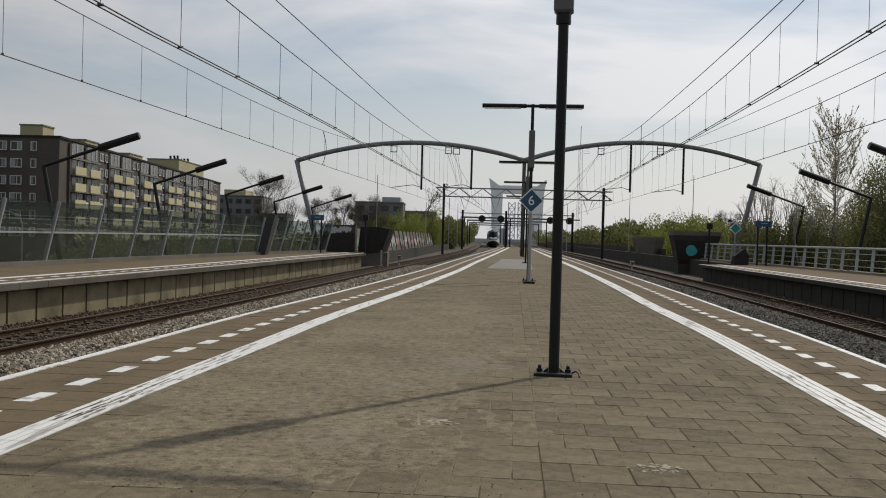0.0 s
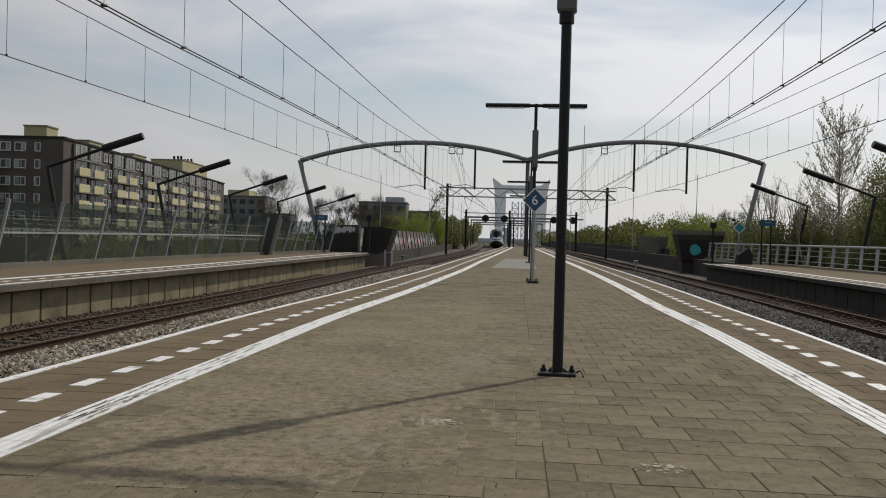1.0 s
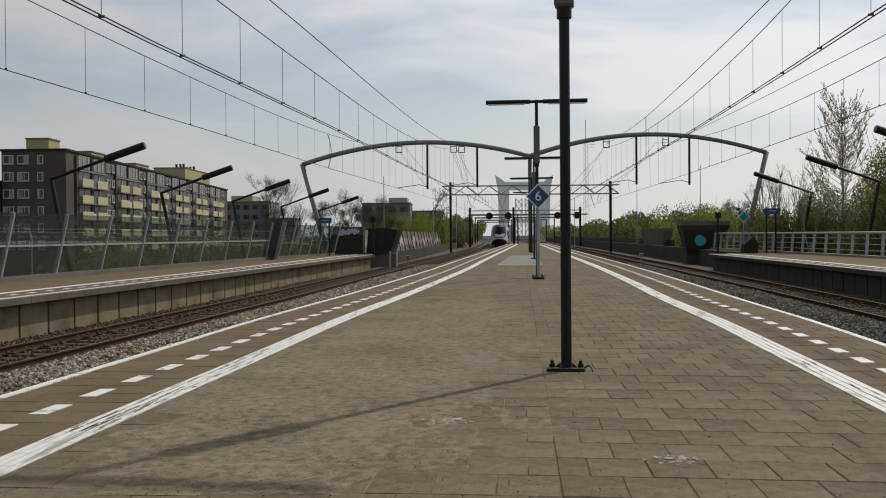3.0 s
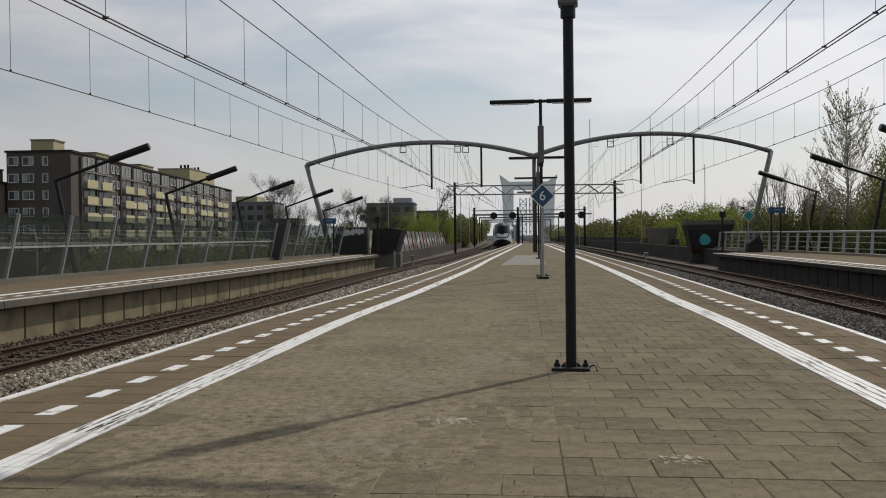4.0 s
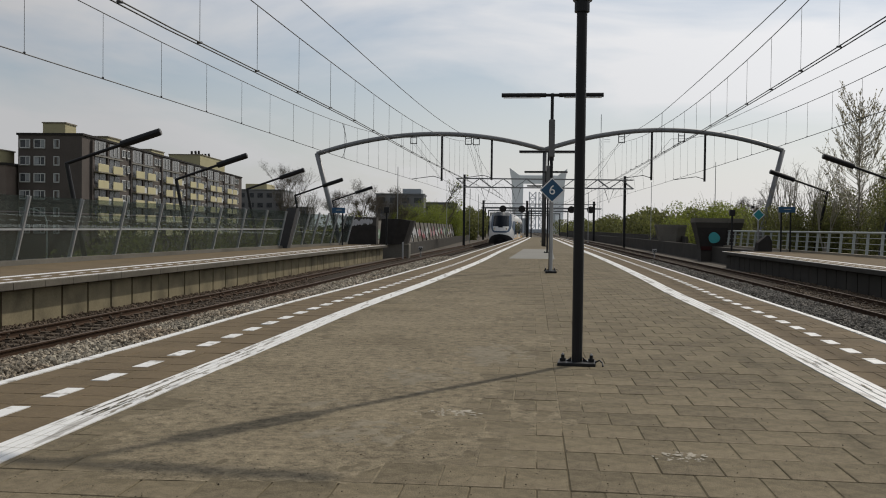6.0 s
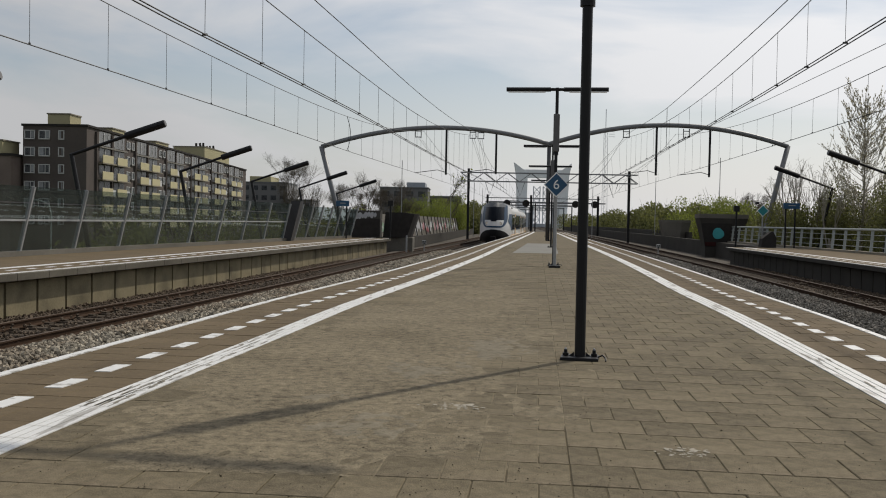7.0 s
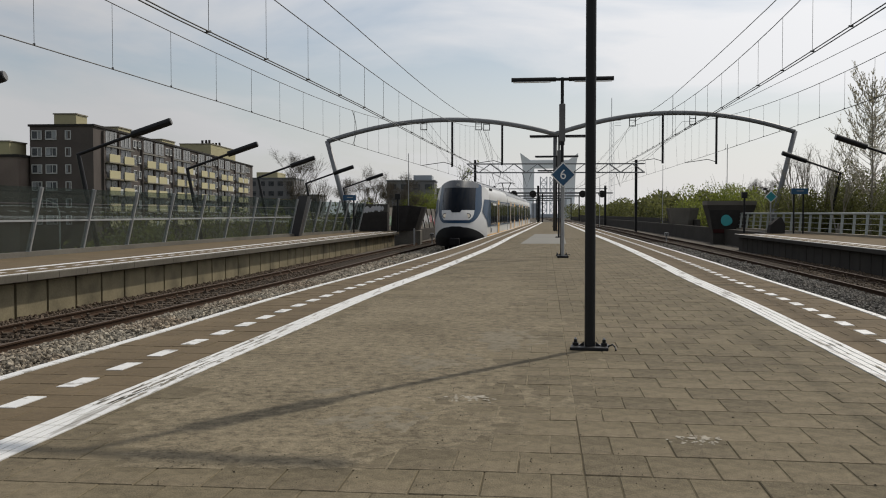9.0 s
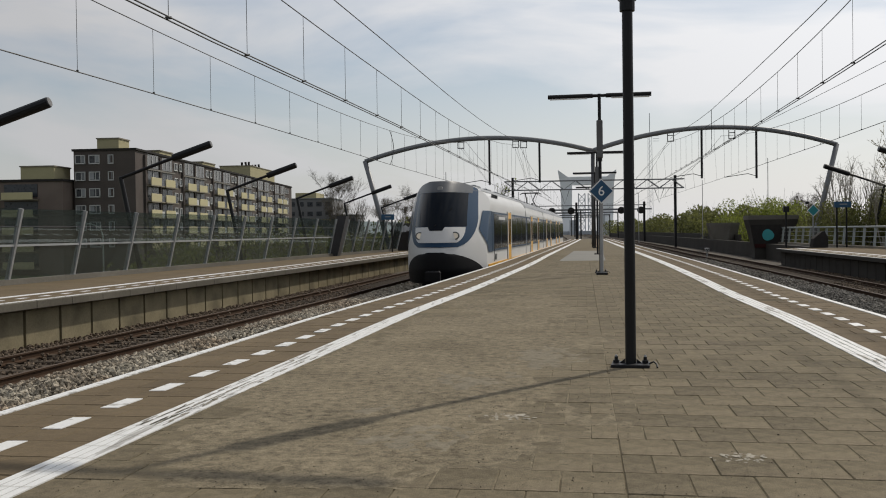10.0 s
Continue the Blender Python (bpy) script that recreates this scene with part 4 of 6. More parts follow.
def build_wires():
    supports = [68.0, 115.0, 190.0, 265.0, 340.0, 420.0]
    # per track: contact height, lowest point of the carrier and where it lies
    for i, (line, zc, low, mid) in enumerate(zip(wire_lines, (4.12, 4.14, 4.67, 4.46), (5.25, 5.38, 5.82, 5.62), (29.5, 29.0, 36.0, 30.5))):
        t = thing("overhead_line", pose(0, 0, 0), "dark contact wire hung by droppers from a sagging cable", "overhead wire", "overhead lines")
        near = i in (0, 2)
        stag = lambda y: 0.0 if y < 45 else 0.16 * math.sin((y - 45) / 23.0)
        carrier = lambda y: low + 0.00125 * (y - mid) ** 2
        messenger = [(line(y), y, carrier(y)) for y in steps(-9, 68, 2.5)]
        droppers = [(line(y), line(y), y, carrier(y)) for y in [(13.2 if near else 14.4) + 2.9 * k for k in range(-4, 19)]]
        top = carrier(68.0)
        for a, b in zip(supports, supports[1:]):
            za, zb = (top if a == 68.0 else 6.2), 6.2
            for k in range(1, 9):
                s = k / 8
                y = a + (b - a) * s
                messenger.append((line(y), y, za + (zb - za) * s - 3.2 * s * (1 - s)))
            for k in range(7):
                s = (k + 0.5) / 7
                y = a + (b - a) * s
                droppers.append((line(y) + stag(y), line(y), y, za + (zb - za) * s - 3.2 * s * (1 - s)))
        ys = steps(-9, 420, 6)
        height = lambda y: zc + max(0.0, y - 40) * 0.004 if y < 115 else zc + 0.3
        for d in ((-0.05, 0.05) if near else (0.0,)):
            part("contact_wire", Shape().tube([(line(y) + stag(y) + d, y, height(y)) for y in ys], 0.012, 5), WIRE, t, "contact wire")
        part("carrier_cable", Shape().tube(messenger, 0.011, 5), WIRE, t, "sagging carrier cable")
        if i == 0:
            part("feeder_cable", Shape().tube([(line(y), y, 6.15 + 0.0007 * (y - 28) ** 2) for y in steps(-9, 66, 5)], 0.012, 5), WIRE, t, "feeder cable")
        if i == 2:
            part("feeder_cable", Shape().tube([(line(y), y, 6.56 if y < 48 else 6.56 + 0.03 * (y - 48)) for y in steps(-9, 66, 5)], 0.012, 5), WIRE, t, "feeder cable")
        if i == 3:
            part("feeder_cable", Shape().tube([(line(y), y, 5.85 + 0.0145 * y) for y in steps(-9, 67, 5)], 0.010, 5), WIRE, t, "feeder cable")
        for xc, xm, y, zm in droppers:
            z = height(y)
            d = Shape().tube([(xm, y, zm), (xc, y, z)], 0.005 if y < 80 else 0.008, 4)
            d.box(xc, y, z + 0.02, 0.035 if not near else 0.085, 0.03, 0.035)
            part("dropper", d, WIRE, t)
        # slack jumper between feeder and contact wire
        if i in (1, 2):
            y = 43.0 if i == 1 else 46.0
            za, zb = (carrier(y), height(y)) if i == 1 else (6.56, height(y))
            pts = [(line(y) + 0.1 * math.sin(3.1 * k / 6), y + 0.5 * math.sin(3.1 * k / 6), za + (zb - za) * k / 6) for k in range(7)]
            part("jumper_cable", Shape().tube(pts, 0.014, 5), WIRE, t, "slack jumper cable")
        # tail wires from the portal's square hangers down to the next gantry
        for bx, bz in (((0.21, 6.9), (0.75, 6.88)), ((-3.52, 6.95),), ((10.6, 7.1),), ((14.66, 7.2),))[i]:
            for d in (-0.08, 0.08):
                part("tail_wire", Shape().tube([(bx + d, 68, bz), (line(92) * 0.5 + bx * 0.5 + d * 0.5, 92, bz - 1.2), (line(115), 115, 4.75)], 0.010, 4), WIRE, t, "tail wire")


build_wires()


def build_far_gantries():
    def vee(t, x, z):
        part("insulator_frame", Shape().tube([(x - 0.6, 0, z), (x, 0, z - 2.0), (x + 0.6, 0, z)], 0.06, 6), BLACK, t, "v-shaped hanger")

    g = thing("signal_gantry", pose(0, 190, 0), "slim steel gantry carrying four round black signals", "signal gantry")
    for x in (3.6, 11.9, 24.6):
        part("mast", Shape().box(x, 0, 2.6, 0.4, 0.4, 7.6), BLACK, g, "dark mast")
    part("beam", Shape().bar((3.2, 0, 5.0), (26, 0, 5.0), 0.25, 0.25), ARCHSTEEL, g)
    part("beam", Shape().bar((3.2, 0, 5.8), (25, 0, 5.8), 0.16, 0.16), ARCHSTEEL, g)
    for x in (7.3, 10.9, 20.3, 23.95):
        s = part("signal", Shape().tube([(x, -0.35, 4.8), (x, -0.15, 4.8)], 0.68, 18), DARKBAY, g, "round black signal board")
        part("hood", Shape().box(x, -0.5, 4.95, 0.3, 0.3, 0.3, bevel=0.05), BLACK, s)
    for k, y in enumerate((235, 275, 320, 370)):
        a, b = edge_l(y) - 8.5, edge_r(y) + 8.5
        t = thing("catenary_gantry", pose(0, y, 0), "far slim steel gantry over the tracks", "catenary gantry", "gantries")
        for x in (a, (a + b) / 2, b):
            part("mast", Shape().box(x, 0, 2.4, 0.3, 0.3, 7.4), BLACK, t)
        part("beam", Shape().bar((a, 0, 5.9), (b, 0, 5.9), 0.3, 0.4), ARCHSTEEL, t)
    for x, y, z, r in ((-6.4, 95, 6.9, 0.05), (33.0, 132, 10.2, 0.06), (23.5, 126, 7.2, 0.05), (0.8, 150, 7.0, 0.06), (2.4, 172, 7.0, 0.06), (18.6, 150, 6.6, 0.06), (-2.5, 140, 6.0, 0.06)):
        single("slim_mast", Shape().tube([(x, y, -1.2), (x, y, z)], r, 6, r * 0.7), STEEL, "slim grey mast beside the line", "mast", "slim masts")
    for x in (2.4, 5.9, 13.2, 16.6):
        t = thing("wire_hanger", pose(x, 115, 5.9), "v-shaped steel wire hanger under the gantry", "wire hanger", "wire hangers")
        part("vee", Shape().tube([(-0.55, 0, 0), (0, 0, -1.7), (0.55, 0, 0)], 0.045, 6), ARCHSTEEL, t)


build_far_gantries()


# ---- distance: bridge, mast, buildings ----
# distance haze is mixed into these two steel colours
HAZE_STEEL = material("bridge steel paled by haze", (0.74, 0.76, 0.77), 0.7, vary=0.08, scale=0.05, fine=1, bump=0)
HAZE_DARK = material("mid grey steel in haze", (0.44, 0.47, 0.50), 0.7, vary=0.08, scale=0.05, fine=1, bump=0)


def build_bridge():
    t = thing("lift_bridge", pose(0, 500, 0), "pale grey steel lift bridge with flared tower tops", "bridge")
    for x0, sg in ((24.6, -1), (44.6, 1)):
        s = Shape()
        out = [(0, -5), (4.2, -5), (4.6, 24), (2.6, 27.5), (-1.0 - 1.2, 31.0), (-1.0, 24)]
        out = [(x0 + (px if sg < 0 else 4.2 - px), z) for px, z in out]
        s.prism(out if sg < 0 else list(reversed(out)), 5.0, pose(0, 0, 0))
        part("tower", s, HAZE_STEEL, t, "pale flared tower")
    part("crossbeam", Shape().box(36, 0, 25.6, 21, 4, 4.2, bevel=0.3), HAZE_STEEL, t, "upper crossbeam")
    for x in (33.5, 38.2):
        s = Shape()
        for dx in (-1.6, 1.6):
            s.bar((x + dx, -8, -5), (x + dx, -8, 19), 0.45, 0.45)
        for k in range(7):
            z = -4 + 3.3 * k
            s.bar((x - 1.6, -8, z), (x + 1.6, -8, z + 3.3), 0.3, 0.3).bar((x + 1.6, -8, z), (x - 1.6, -8, z + 3.3), 0.3, 0.3).bar((x - 1.6, -8, z), (x + 1.6, -8, z), 0.3, 0.3)
        part("lattice_tower", s, HAZE_DARK, t, "steel lattice tower")
    part("deck", Shape().box(35, 0, -0.5, 40, 30, 2.5, bevel=0.2), HAZE_DARK, t, "bridge deck")
    for x, z in ((28.5, 6), (41.8, 8), (45.5, 5)):
        part("cabin", Shape().box(x, -20, z / 2 - 2, 3.5, 4, z + 4, bevel=0.2), HAZE_DARK, t, "control cabin")


build_bridge()


def build_radio_mast():
    t = thing("radio_mast", pose(54.2, 400, -5), "tall slim lattice radio mast", "mast")
    for dx, dy in ((-1.2, -1), (1.2, -1), (0, 1.2)):
        part("leg", Shape().tube([(dx, dy, 0), (dx * 0.6, dy * 0.6, 44)], 0.07, 5), HAZE_DARK, t)
    s = Shape()
    for k in range(22):
        w, v = 1.2 - 0.022 * k, 1.2 - 0.022 * (k + 1)
        s.tube([(-w, -1, 2 * k), (v, -1, 2 * k + 2)], 0.035, 4).tube([(w, -1, 2 * k), (-v, -1, 2 * k + 2)], 0.035, 4)
    part("lattice", s, HAZE_DARK, t)
    part("aerial", Shape().tube([(0, 0, 44), (0, 0, 52)], 0.14, 6), HAZE_DARK, t)
    for k in range(4):
        part("dish", Shape().tube([(1.2, -0.6, 41 + k), (3.6, -0.6, 41 + k)], 0.07, 5), HAZE_DARK, t, "side aerial")


build_radio_mast()


def window(parent, x, y, z, w, h, facing, panes=2):
    """A framed window: facing 'y' looks along -y, 'x' along +x."""
    s, g = Shape(), Shape()
    b = 0.13
    if facing == "y":
        f = lambda a, c, sa, sc, d, o: (x + a, y + o, z + c, sa, d, sc)
    else:
        f = lambda a, c, sa, sc, d, o: (x - o, y + a, z + c, d, sa, sc)
    for a, c, sa, sc in ((-w / 2, 0, b, h), (w / 2, 0, b, h), (0, h / 2, w + b, b), (0, -h / 2, w + b, b * 1.3)):
        s.box(*f(a, c, sa, sc, 0.16, -0.04))
    if panes == 2:
        s.box(*f(w * 0.1, 0, b * 0.7, h, 0.12, -0.03))
    fr = part("window", s, FRAME, parent, "white-framed window")
    part("pane", g.box(*f(0, 0, w, h, 0.04, 0.0)), PANE, fr, "dark pane")
    side = -1 if int(z * 7 + x) % 2 else 1
    part("curtain", Shape().box(*f(side * w * 0.27, 0.05, w * 0.42, h * 0.82, 0.02, -0.04)), CURTAIN, fr, "pale net curtain")


def build_flats():
    t = thing("apartment_block", pose(0, 0, 0), "long dark brick apartment block with cream balconies", "apartment building", "apartment blocks")
    x0, y0, y1, deep, top, k = -62.0, 160.0, 302.0, 10.6, 15.35, -0.042
    fx = lambda y: x0 + k * (y - y0)
    s = Shape()
    v = [(fx(y0) - deep, y0 + 0.4), (fx(y0), y0), (fx(y1), y1), (fx(y1) - deep, y1)]
    s.add([(a, b, -5) for a, b in v] + [(a, b, top) for a, b in v], [(0, 1, 5, 4), (1, 2, 6, 5), (2, 3, 7, 6), (3, 0, 4, 7), (4, 5, 6, 7)])
    part("wall", s, BRICK, t, "dark brown brick wall")
    cap = [(fx(y0) - deep - 0.25, y0 + 0.2), (fx(y0) + 0.25, y0 - 0.2), (fx(y1) + 0.25, y1), (fx(y1) - deep, y1)]
    part("roof_edge", Shape().add([(a, b, top) for a, b in cap] + [(a, b, top + 0.35) for a, b in cap], [(0, 1, 5, 4), (1, 2, 6, 5), (2, 3, 7, 6), (3, 0, 4, 7), (4, 5, 6, 7)]), DARKBAY, t, "dark roof edge")
    floors = [13.95 - 2.76 * i for i in range(6)]
    for z in floors:
        for dx, w in ((-9.4, 1.6), (-7.0, 1.75), (-4.2, 0.85)):
            window(t, x0 + dx, y0 + 0.2, z, w, 1.35, "y", 2 if w > 1 else 1)
    # facade: pairs of balconies between brick piers
    y, pair = 165.0, 0
    while y < 292:
        for j, width in ((0, 6.6), (8.0, 6.6)):
            yc = y + j + width / 2
            for i, z in enumerate(floors):
                x = fx(yc)
                part("floor_band", Shape().box(x + 0.2, yc, z - 1.38, 0.5, width + 1.2, 0.26), BAND, t, "pale concrete floor edge")
                part("loggia", Shape().box(x + 0.03, yc, z + 0.05, 0.1, width * 0.96, 2.3), PANE if i else FRAMEY, t, "shaded glazed loggia")
                if i:
                    b = part("balcony", Shape().box(x + 1.15, yc - 0.8, z - 0.72, 0.12, width * 0.74, 1.4, bevel=0.03), CREAM, t, "cream balcony front")
                    part("slab", Shape().box(x + 0.6, yc, z - 1.42, 1.25, width, 0.2), CONCRETE, b, "concrete balcony slab")
                    part("side_panel", Shape().box(x + 1.12, yc + width * 0.36 - 0.1, z - 0.8, 0.08, width * 0.22, 1.1), FRAME if (i + pair) % 3 == 0 else PANE, b, "balcony side screen")
                    part("mullion", Shape().box(x + 0.12, yc + 0.5, z + 0.2, 0.08, 0.22, 2.0), FRAME, t, "white window frame")
                else:
                    for e in (-2.1, 0.0, 2.1):
                        part("mullion", Shape().box(x + 0.12, yc + e, z + 0.1, 0.08, 0.18, 1.9), FRAME, t, "white window frame")
            part("pier", Shape().box(fx(y + j - 0.7) + 0.2, y + j - 0.7, 4.9, 0.4, 0.5, 20.0), BRICK, t, "brick pier")
        for z in floors:
            window(t, fx(y + 18) + 0.08, y + 17.2, z, 1.8, 1.3, "x")
            window(t, fx(y + 18) + 0.08, y + 19.8, z, 1.2, 1.3, "x", 1)
        y += 22.0
        pair += 1
    for a, b, w, h in ((162.5, 4.6, 3.7, 2.0), (183, 7, 4.6, 1.6), (212, 9, 5, 1.5), (252, 26, 8, 3.3)):
        p = part("lift_house", Shape().box(fx(a) - 5.5, a + b / 2, top + h / 2 + 0.2, w, b, h, bevel=0.05), PENT, t, "yellow-beige roof house")
        part("rim", Shape().box(fx(a) - 5.5, a + b / 2, top + h + 0.25, w + 0.3, b + 0.3, 0.2), CONCRETE, p)
    for i in range(6):
        part("chimney", Shape().tube([(fx(258) - 4.5 + 0.3 * (i % 2), 256 + 3.4 * i, top + 3.4), (fx(258) - 4.5, 256 + 3.4 * i, top + 4.7 + 0.3 * (i % 3))], 0.3, 8), DARKBAY, t, "dark roof pipe")


BAND = material("stained concrete band", (0.20, 0.19, 0.17), 0.9, vary=0.25, scale=0.4, fine=5)
FRAMEY = material("glazed top storey", (0.10, 0.10, 0.10), 0.25, vary=0.3, scale=0.3, fine=2, bump=0)
build_flats()


def build_low_flats():
    t = thing("apartment_block", pose(0, 0, 0), "lower dark brick apartment wing with cream balconies", "apartment building", "apartment blocks")
    part("wall", Shape().box(-89, 163, 2.6, 32, 12, 15.4), BRICK_WARM, t, "reddish brown brick wall")
    part("roof_edge", Shape().box(-89, 163, 10.45, 32.4, 12.4, 0.4), DARKBAY, t)
    for i in range(5):
        z = 8.8 - 2.82 * i
        for x in (-93.2, -86.6, -80.0):
            part("loggia", Shape().box(x, 156.95, z, 5.6, 0.1, 2.1), PANE, t, "shaded glazed loggia")
            part("balcony", Shape().box(x, 155.6, z - 0.9, 5.2, 0.12, 1.15, bevel=0.03), CREAM, t, "cream balcony front")
            part("slab", Shape().box(x, 156.3, z - 1.5, 5.9, 1.4, 0.2), CONCRETE, t)
    p = part("lift_house", Shape().box(-77.2, 160, 11.5, 5.6, 6, 2.4, bevel=0.05), PENT, t, "yellow-beige roof house")
    part("rim", Shape().box(-77.2, 160, 12.75, 5.9, 6.3, 0.2), CONCRETE, p)


build_low_flats()


def build_office(x, y, w, d, z, label, top=None, beige=False):
    t = thing("office_building", pose(x, y, 0), label, "building", "far buildings")
    part("wall", Shape().box(0, 0, (z - 5) / 2, w, d, z + 5, bevel=0.1), OFFICE, t, "dark clad wall")
    part("roof_edge", Shape().box(0, 0, z + 0.15, w + 0.5, d + 0.5, 0.3), ARCHSTEEL, t)
    n = max(2, int(w / 3))
    for i in range(n):
        for k in range(int((z + 1) / 3.2)):
            part("window", Shape().box(-w / 2 + (i + 0.5) * w / n, -d / 2 - 0.02, z - 1.7 - 3.2 * k, w / n * 0.6, 0.1, 1.5), PANE, t, "dark window")
    if top:
        part("roof_house", Shape().box(top[0], 0, z + top[2] / 2, top[1], d * 0.7, top[2], bevel=0.1), PENT if beige else OFFICE_PALE, t, "beige roof house" if beige else "pale blue-grey roof house")


OFFICE = material("dark grey cladding", (0.15, 0.148, 0.15), 0.7, vary=0.15, scale=0.15, fine=2, bump=0.05)
OFFICE_PALE = material("pale blue-grey cladding", (0.29, 0.32, 0.35), 0.5, vary=0.1, scale=0.15, fine=2, bump=0.02)
build_office(-19.0, 300, 14, 18, 10.6, "dark grey office block behind the trees", (3.4, 5.4, 1.8))
build_office(-7.5, 315, 10, 14, 8.6, "low dark office wing behind the trees")
build_office(-67.0, 335, 15, 20, 12.6, "dark brick block with beige roof house", (-2.0, 7, 2.2), True)
build_office(-56.0, 330, 10, 16, 7.0, "low dark block with pale windows")


# ---- trees and bushes ----
BARK = material("grey-brown bark", (0.10, 0.085, 0.065), 0.9, vary=0.3, scale=2, fine=20, bump=0.4)
PALE_BARK = material("pale poplar bark", (0.31, 0.285, 0.235), 0.9, vary=0.25, scale=2, fine=20, bump=0.3)


def leaf_material(name, color):
    """Thin leaves: part of the light passes through them."""
    m = material(name, color, 0.6, vary=0.2, scale=0.5, fine=4, bump=0, island=0.8)
    nt = m.node_tree
    b, out = nt.nodes["Principled BSDF"], nt.nodes["Material Output"]
    tr = nt.nodes.new("ShaderNodeBsdfTranslucent")
    mx = nt.nodes.new("ShaderNodeMixShader")
    mx.inputs[0].default_value = 0.5
    nt.links.new(b.inputs["Base Color"].links[0].from_socket, tr.inputs[0])
    nt.links.new(b.outputs[0], mx.inputs[1])
    nt.links.new(tr.outputs[0], mx.inputs[2])
    nt.links.new(mx.outputs[0], out.inputs[0])
    return m


LEAF = leaf_material("fresh spring leaf", (0.17, 0.20, 0.035))
LEAF_DARK = leaf_material("dull olive leaf", (0.125, 0.132, 0.042))
BLOSSOM = leaf_material("pale bud", (0.45, 0.42, 0.32))


def leaf(s, c, r, rng):
    m = Euler((rng.uniform(0, 6.3), rng.uniform(0, 6.3), rng.uniform(0, 6.3))).to_matrix()
    s.add([c + m @ Vector(p) for p in ((-r, -r * 0.5, 0), (r * 0.2, -r * 0.6, r * 0.2), (r, r * 0.4, 0), (-r * 0.2, r * 0.6, r * 0.2))], [(0, 1, 2, 3)])


def grow(s, tips, p, way, length, radius, depth, rng, spread, rise):
    q = p + way * length
    bend = p.lerp(q, 0.5) + Vector((rng.uniform(-1, 1), rng.uniform(-1, 1), 0)) * length * 0.06
    s.tube([p, bend, q], radius, 5 if depth > 2 else 3, radius * 0.6)
    tips.append(q)
    if depth == 0:
        return
    for _ in range(rng.choice((2, 3, 3)) if depth > 1 else 3):
        d = (way + Vector((rng.uniform(-1, 1), rng.uniform(-1, 1), rng.uniform(-0.3, 0.8) * rise)) * spread).normalized()
        grow(s, tips, p.lerp(q, rng.uniform(0.45, 1.0)), d, length * rng.uniform(0.6, 0.82), radius * 0.58, depth - 1, rng, spread, rise)


def build_tree(x, y, z, height, spread, seed, label, bark, leaves=None, leaf_size=0.12, per_tip=2, depth=5, rise=1.0):
    rng = random.Random(seed)
    t = thing("tree", pose(x, y, z), label, "tree", "trees")
    s, tips = Shape(), []
    way = Vector((0, 0, 1))
    grow(s, tips, Vector((0, 0, 0)), way, height * 0.33, height * 0.013, depth, rng, spread, rise)
    if not leaves:
        # fine twigs at the ends of the limbs
        for p in tips[len(tips) // 8:]:
            for _ in range(3):
                way = Vector((rng.gauss(0, 1), rng.gauss(0, 1), rng.gauss(0.5, 1))).normalized()
                s.tube([p, p + way * height * rng.uniform(0.02, 0.05)], 0.008, 3, 0.004)
    part("trunk", s, bark, t, "branching trunk and limbs")
    if leaves:
        c = Shape()
        for p in tips[len(tips) // 6:]:
            for _ in range(per_tip):
                leaf(c, p + Vector((rng.gauss(0, 0.25), rng.gauss(0, 0.25), rng.gauss(0, 0.25))) * height * 0.06, leaf_size * rng.uniform(0.6, 1.3), rng)
        part("crown", c, leaves, t, "sparse young leaves")


def build_poplar(x, y, z, height, seed):
    """A narrow tree of steep pale branches."""
    rng = random.Random(seed)
    t = thing("tree", pose(x, y, z), "tall pale poplar with steep bare branches in bud", "tree", "trees")
    s, c = Shape(), Shape()
    s.tube([(0, 0, 0), (0.15, 0, height * 0.5), (0.05, 0, height)], 0.11, 7, 0.012)
    for _ in range(150):
        h = height * (0.22 + 0.72 * rng.random())
        a = rng.uniform(0, 6.3)
        reach = (0.10 + 0.20 * (1 - h / height)) * height * rng.uniform(0.5, 1.0)
        out = Vector((math.cos(a), math.sin(a), 0))
        p0 = Vector((0.1, 0, h))
        p1 = p0 + out * reach * 0.6 + Vector((0, 0, reach * 0.45))
        p2 = p0 + out * reach + Vector((0, 0, reach * 1.35))
        s.tube([p0, p1, p2], 0.017, 4, 0.005)
        for k in range(7):
            q = p1.lerp(p2, rng.random()) if rng.random() < 0.7 else p0.lerp(p1, rng.random())
            tip = q + (out * rng.uniform(0, 0.4) + Vector((rng.uniform(-0.3, 0.3), rng.uniform(-0.3, 0.3), rng.uniform(0.3, 0.8)))) * reach * 0.45
            s.tube([q, tip], 0.008, 3, 0.003)
            for _ in range(11):
                leaf(c, q.lerp(tip, rng.random()), rng.uniform(0.028, 0.06), rng)
    part("trunk", s, PALE_BARK, t, "pale trunk and steep branches")
    part("crown", c, BLOSSOM, t, "pale buds")


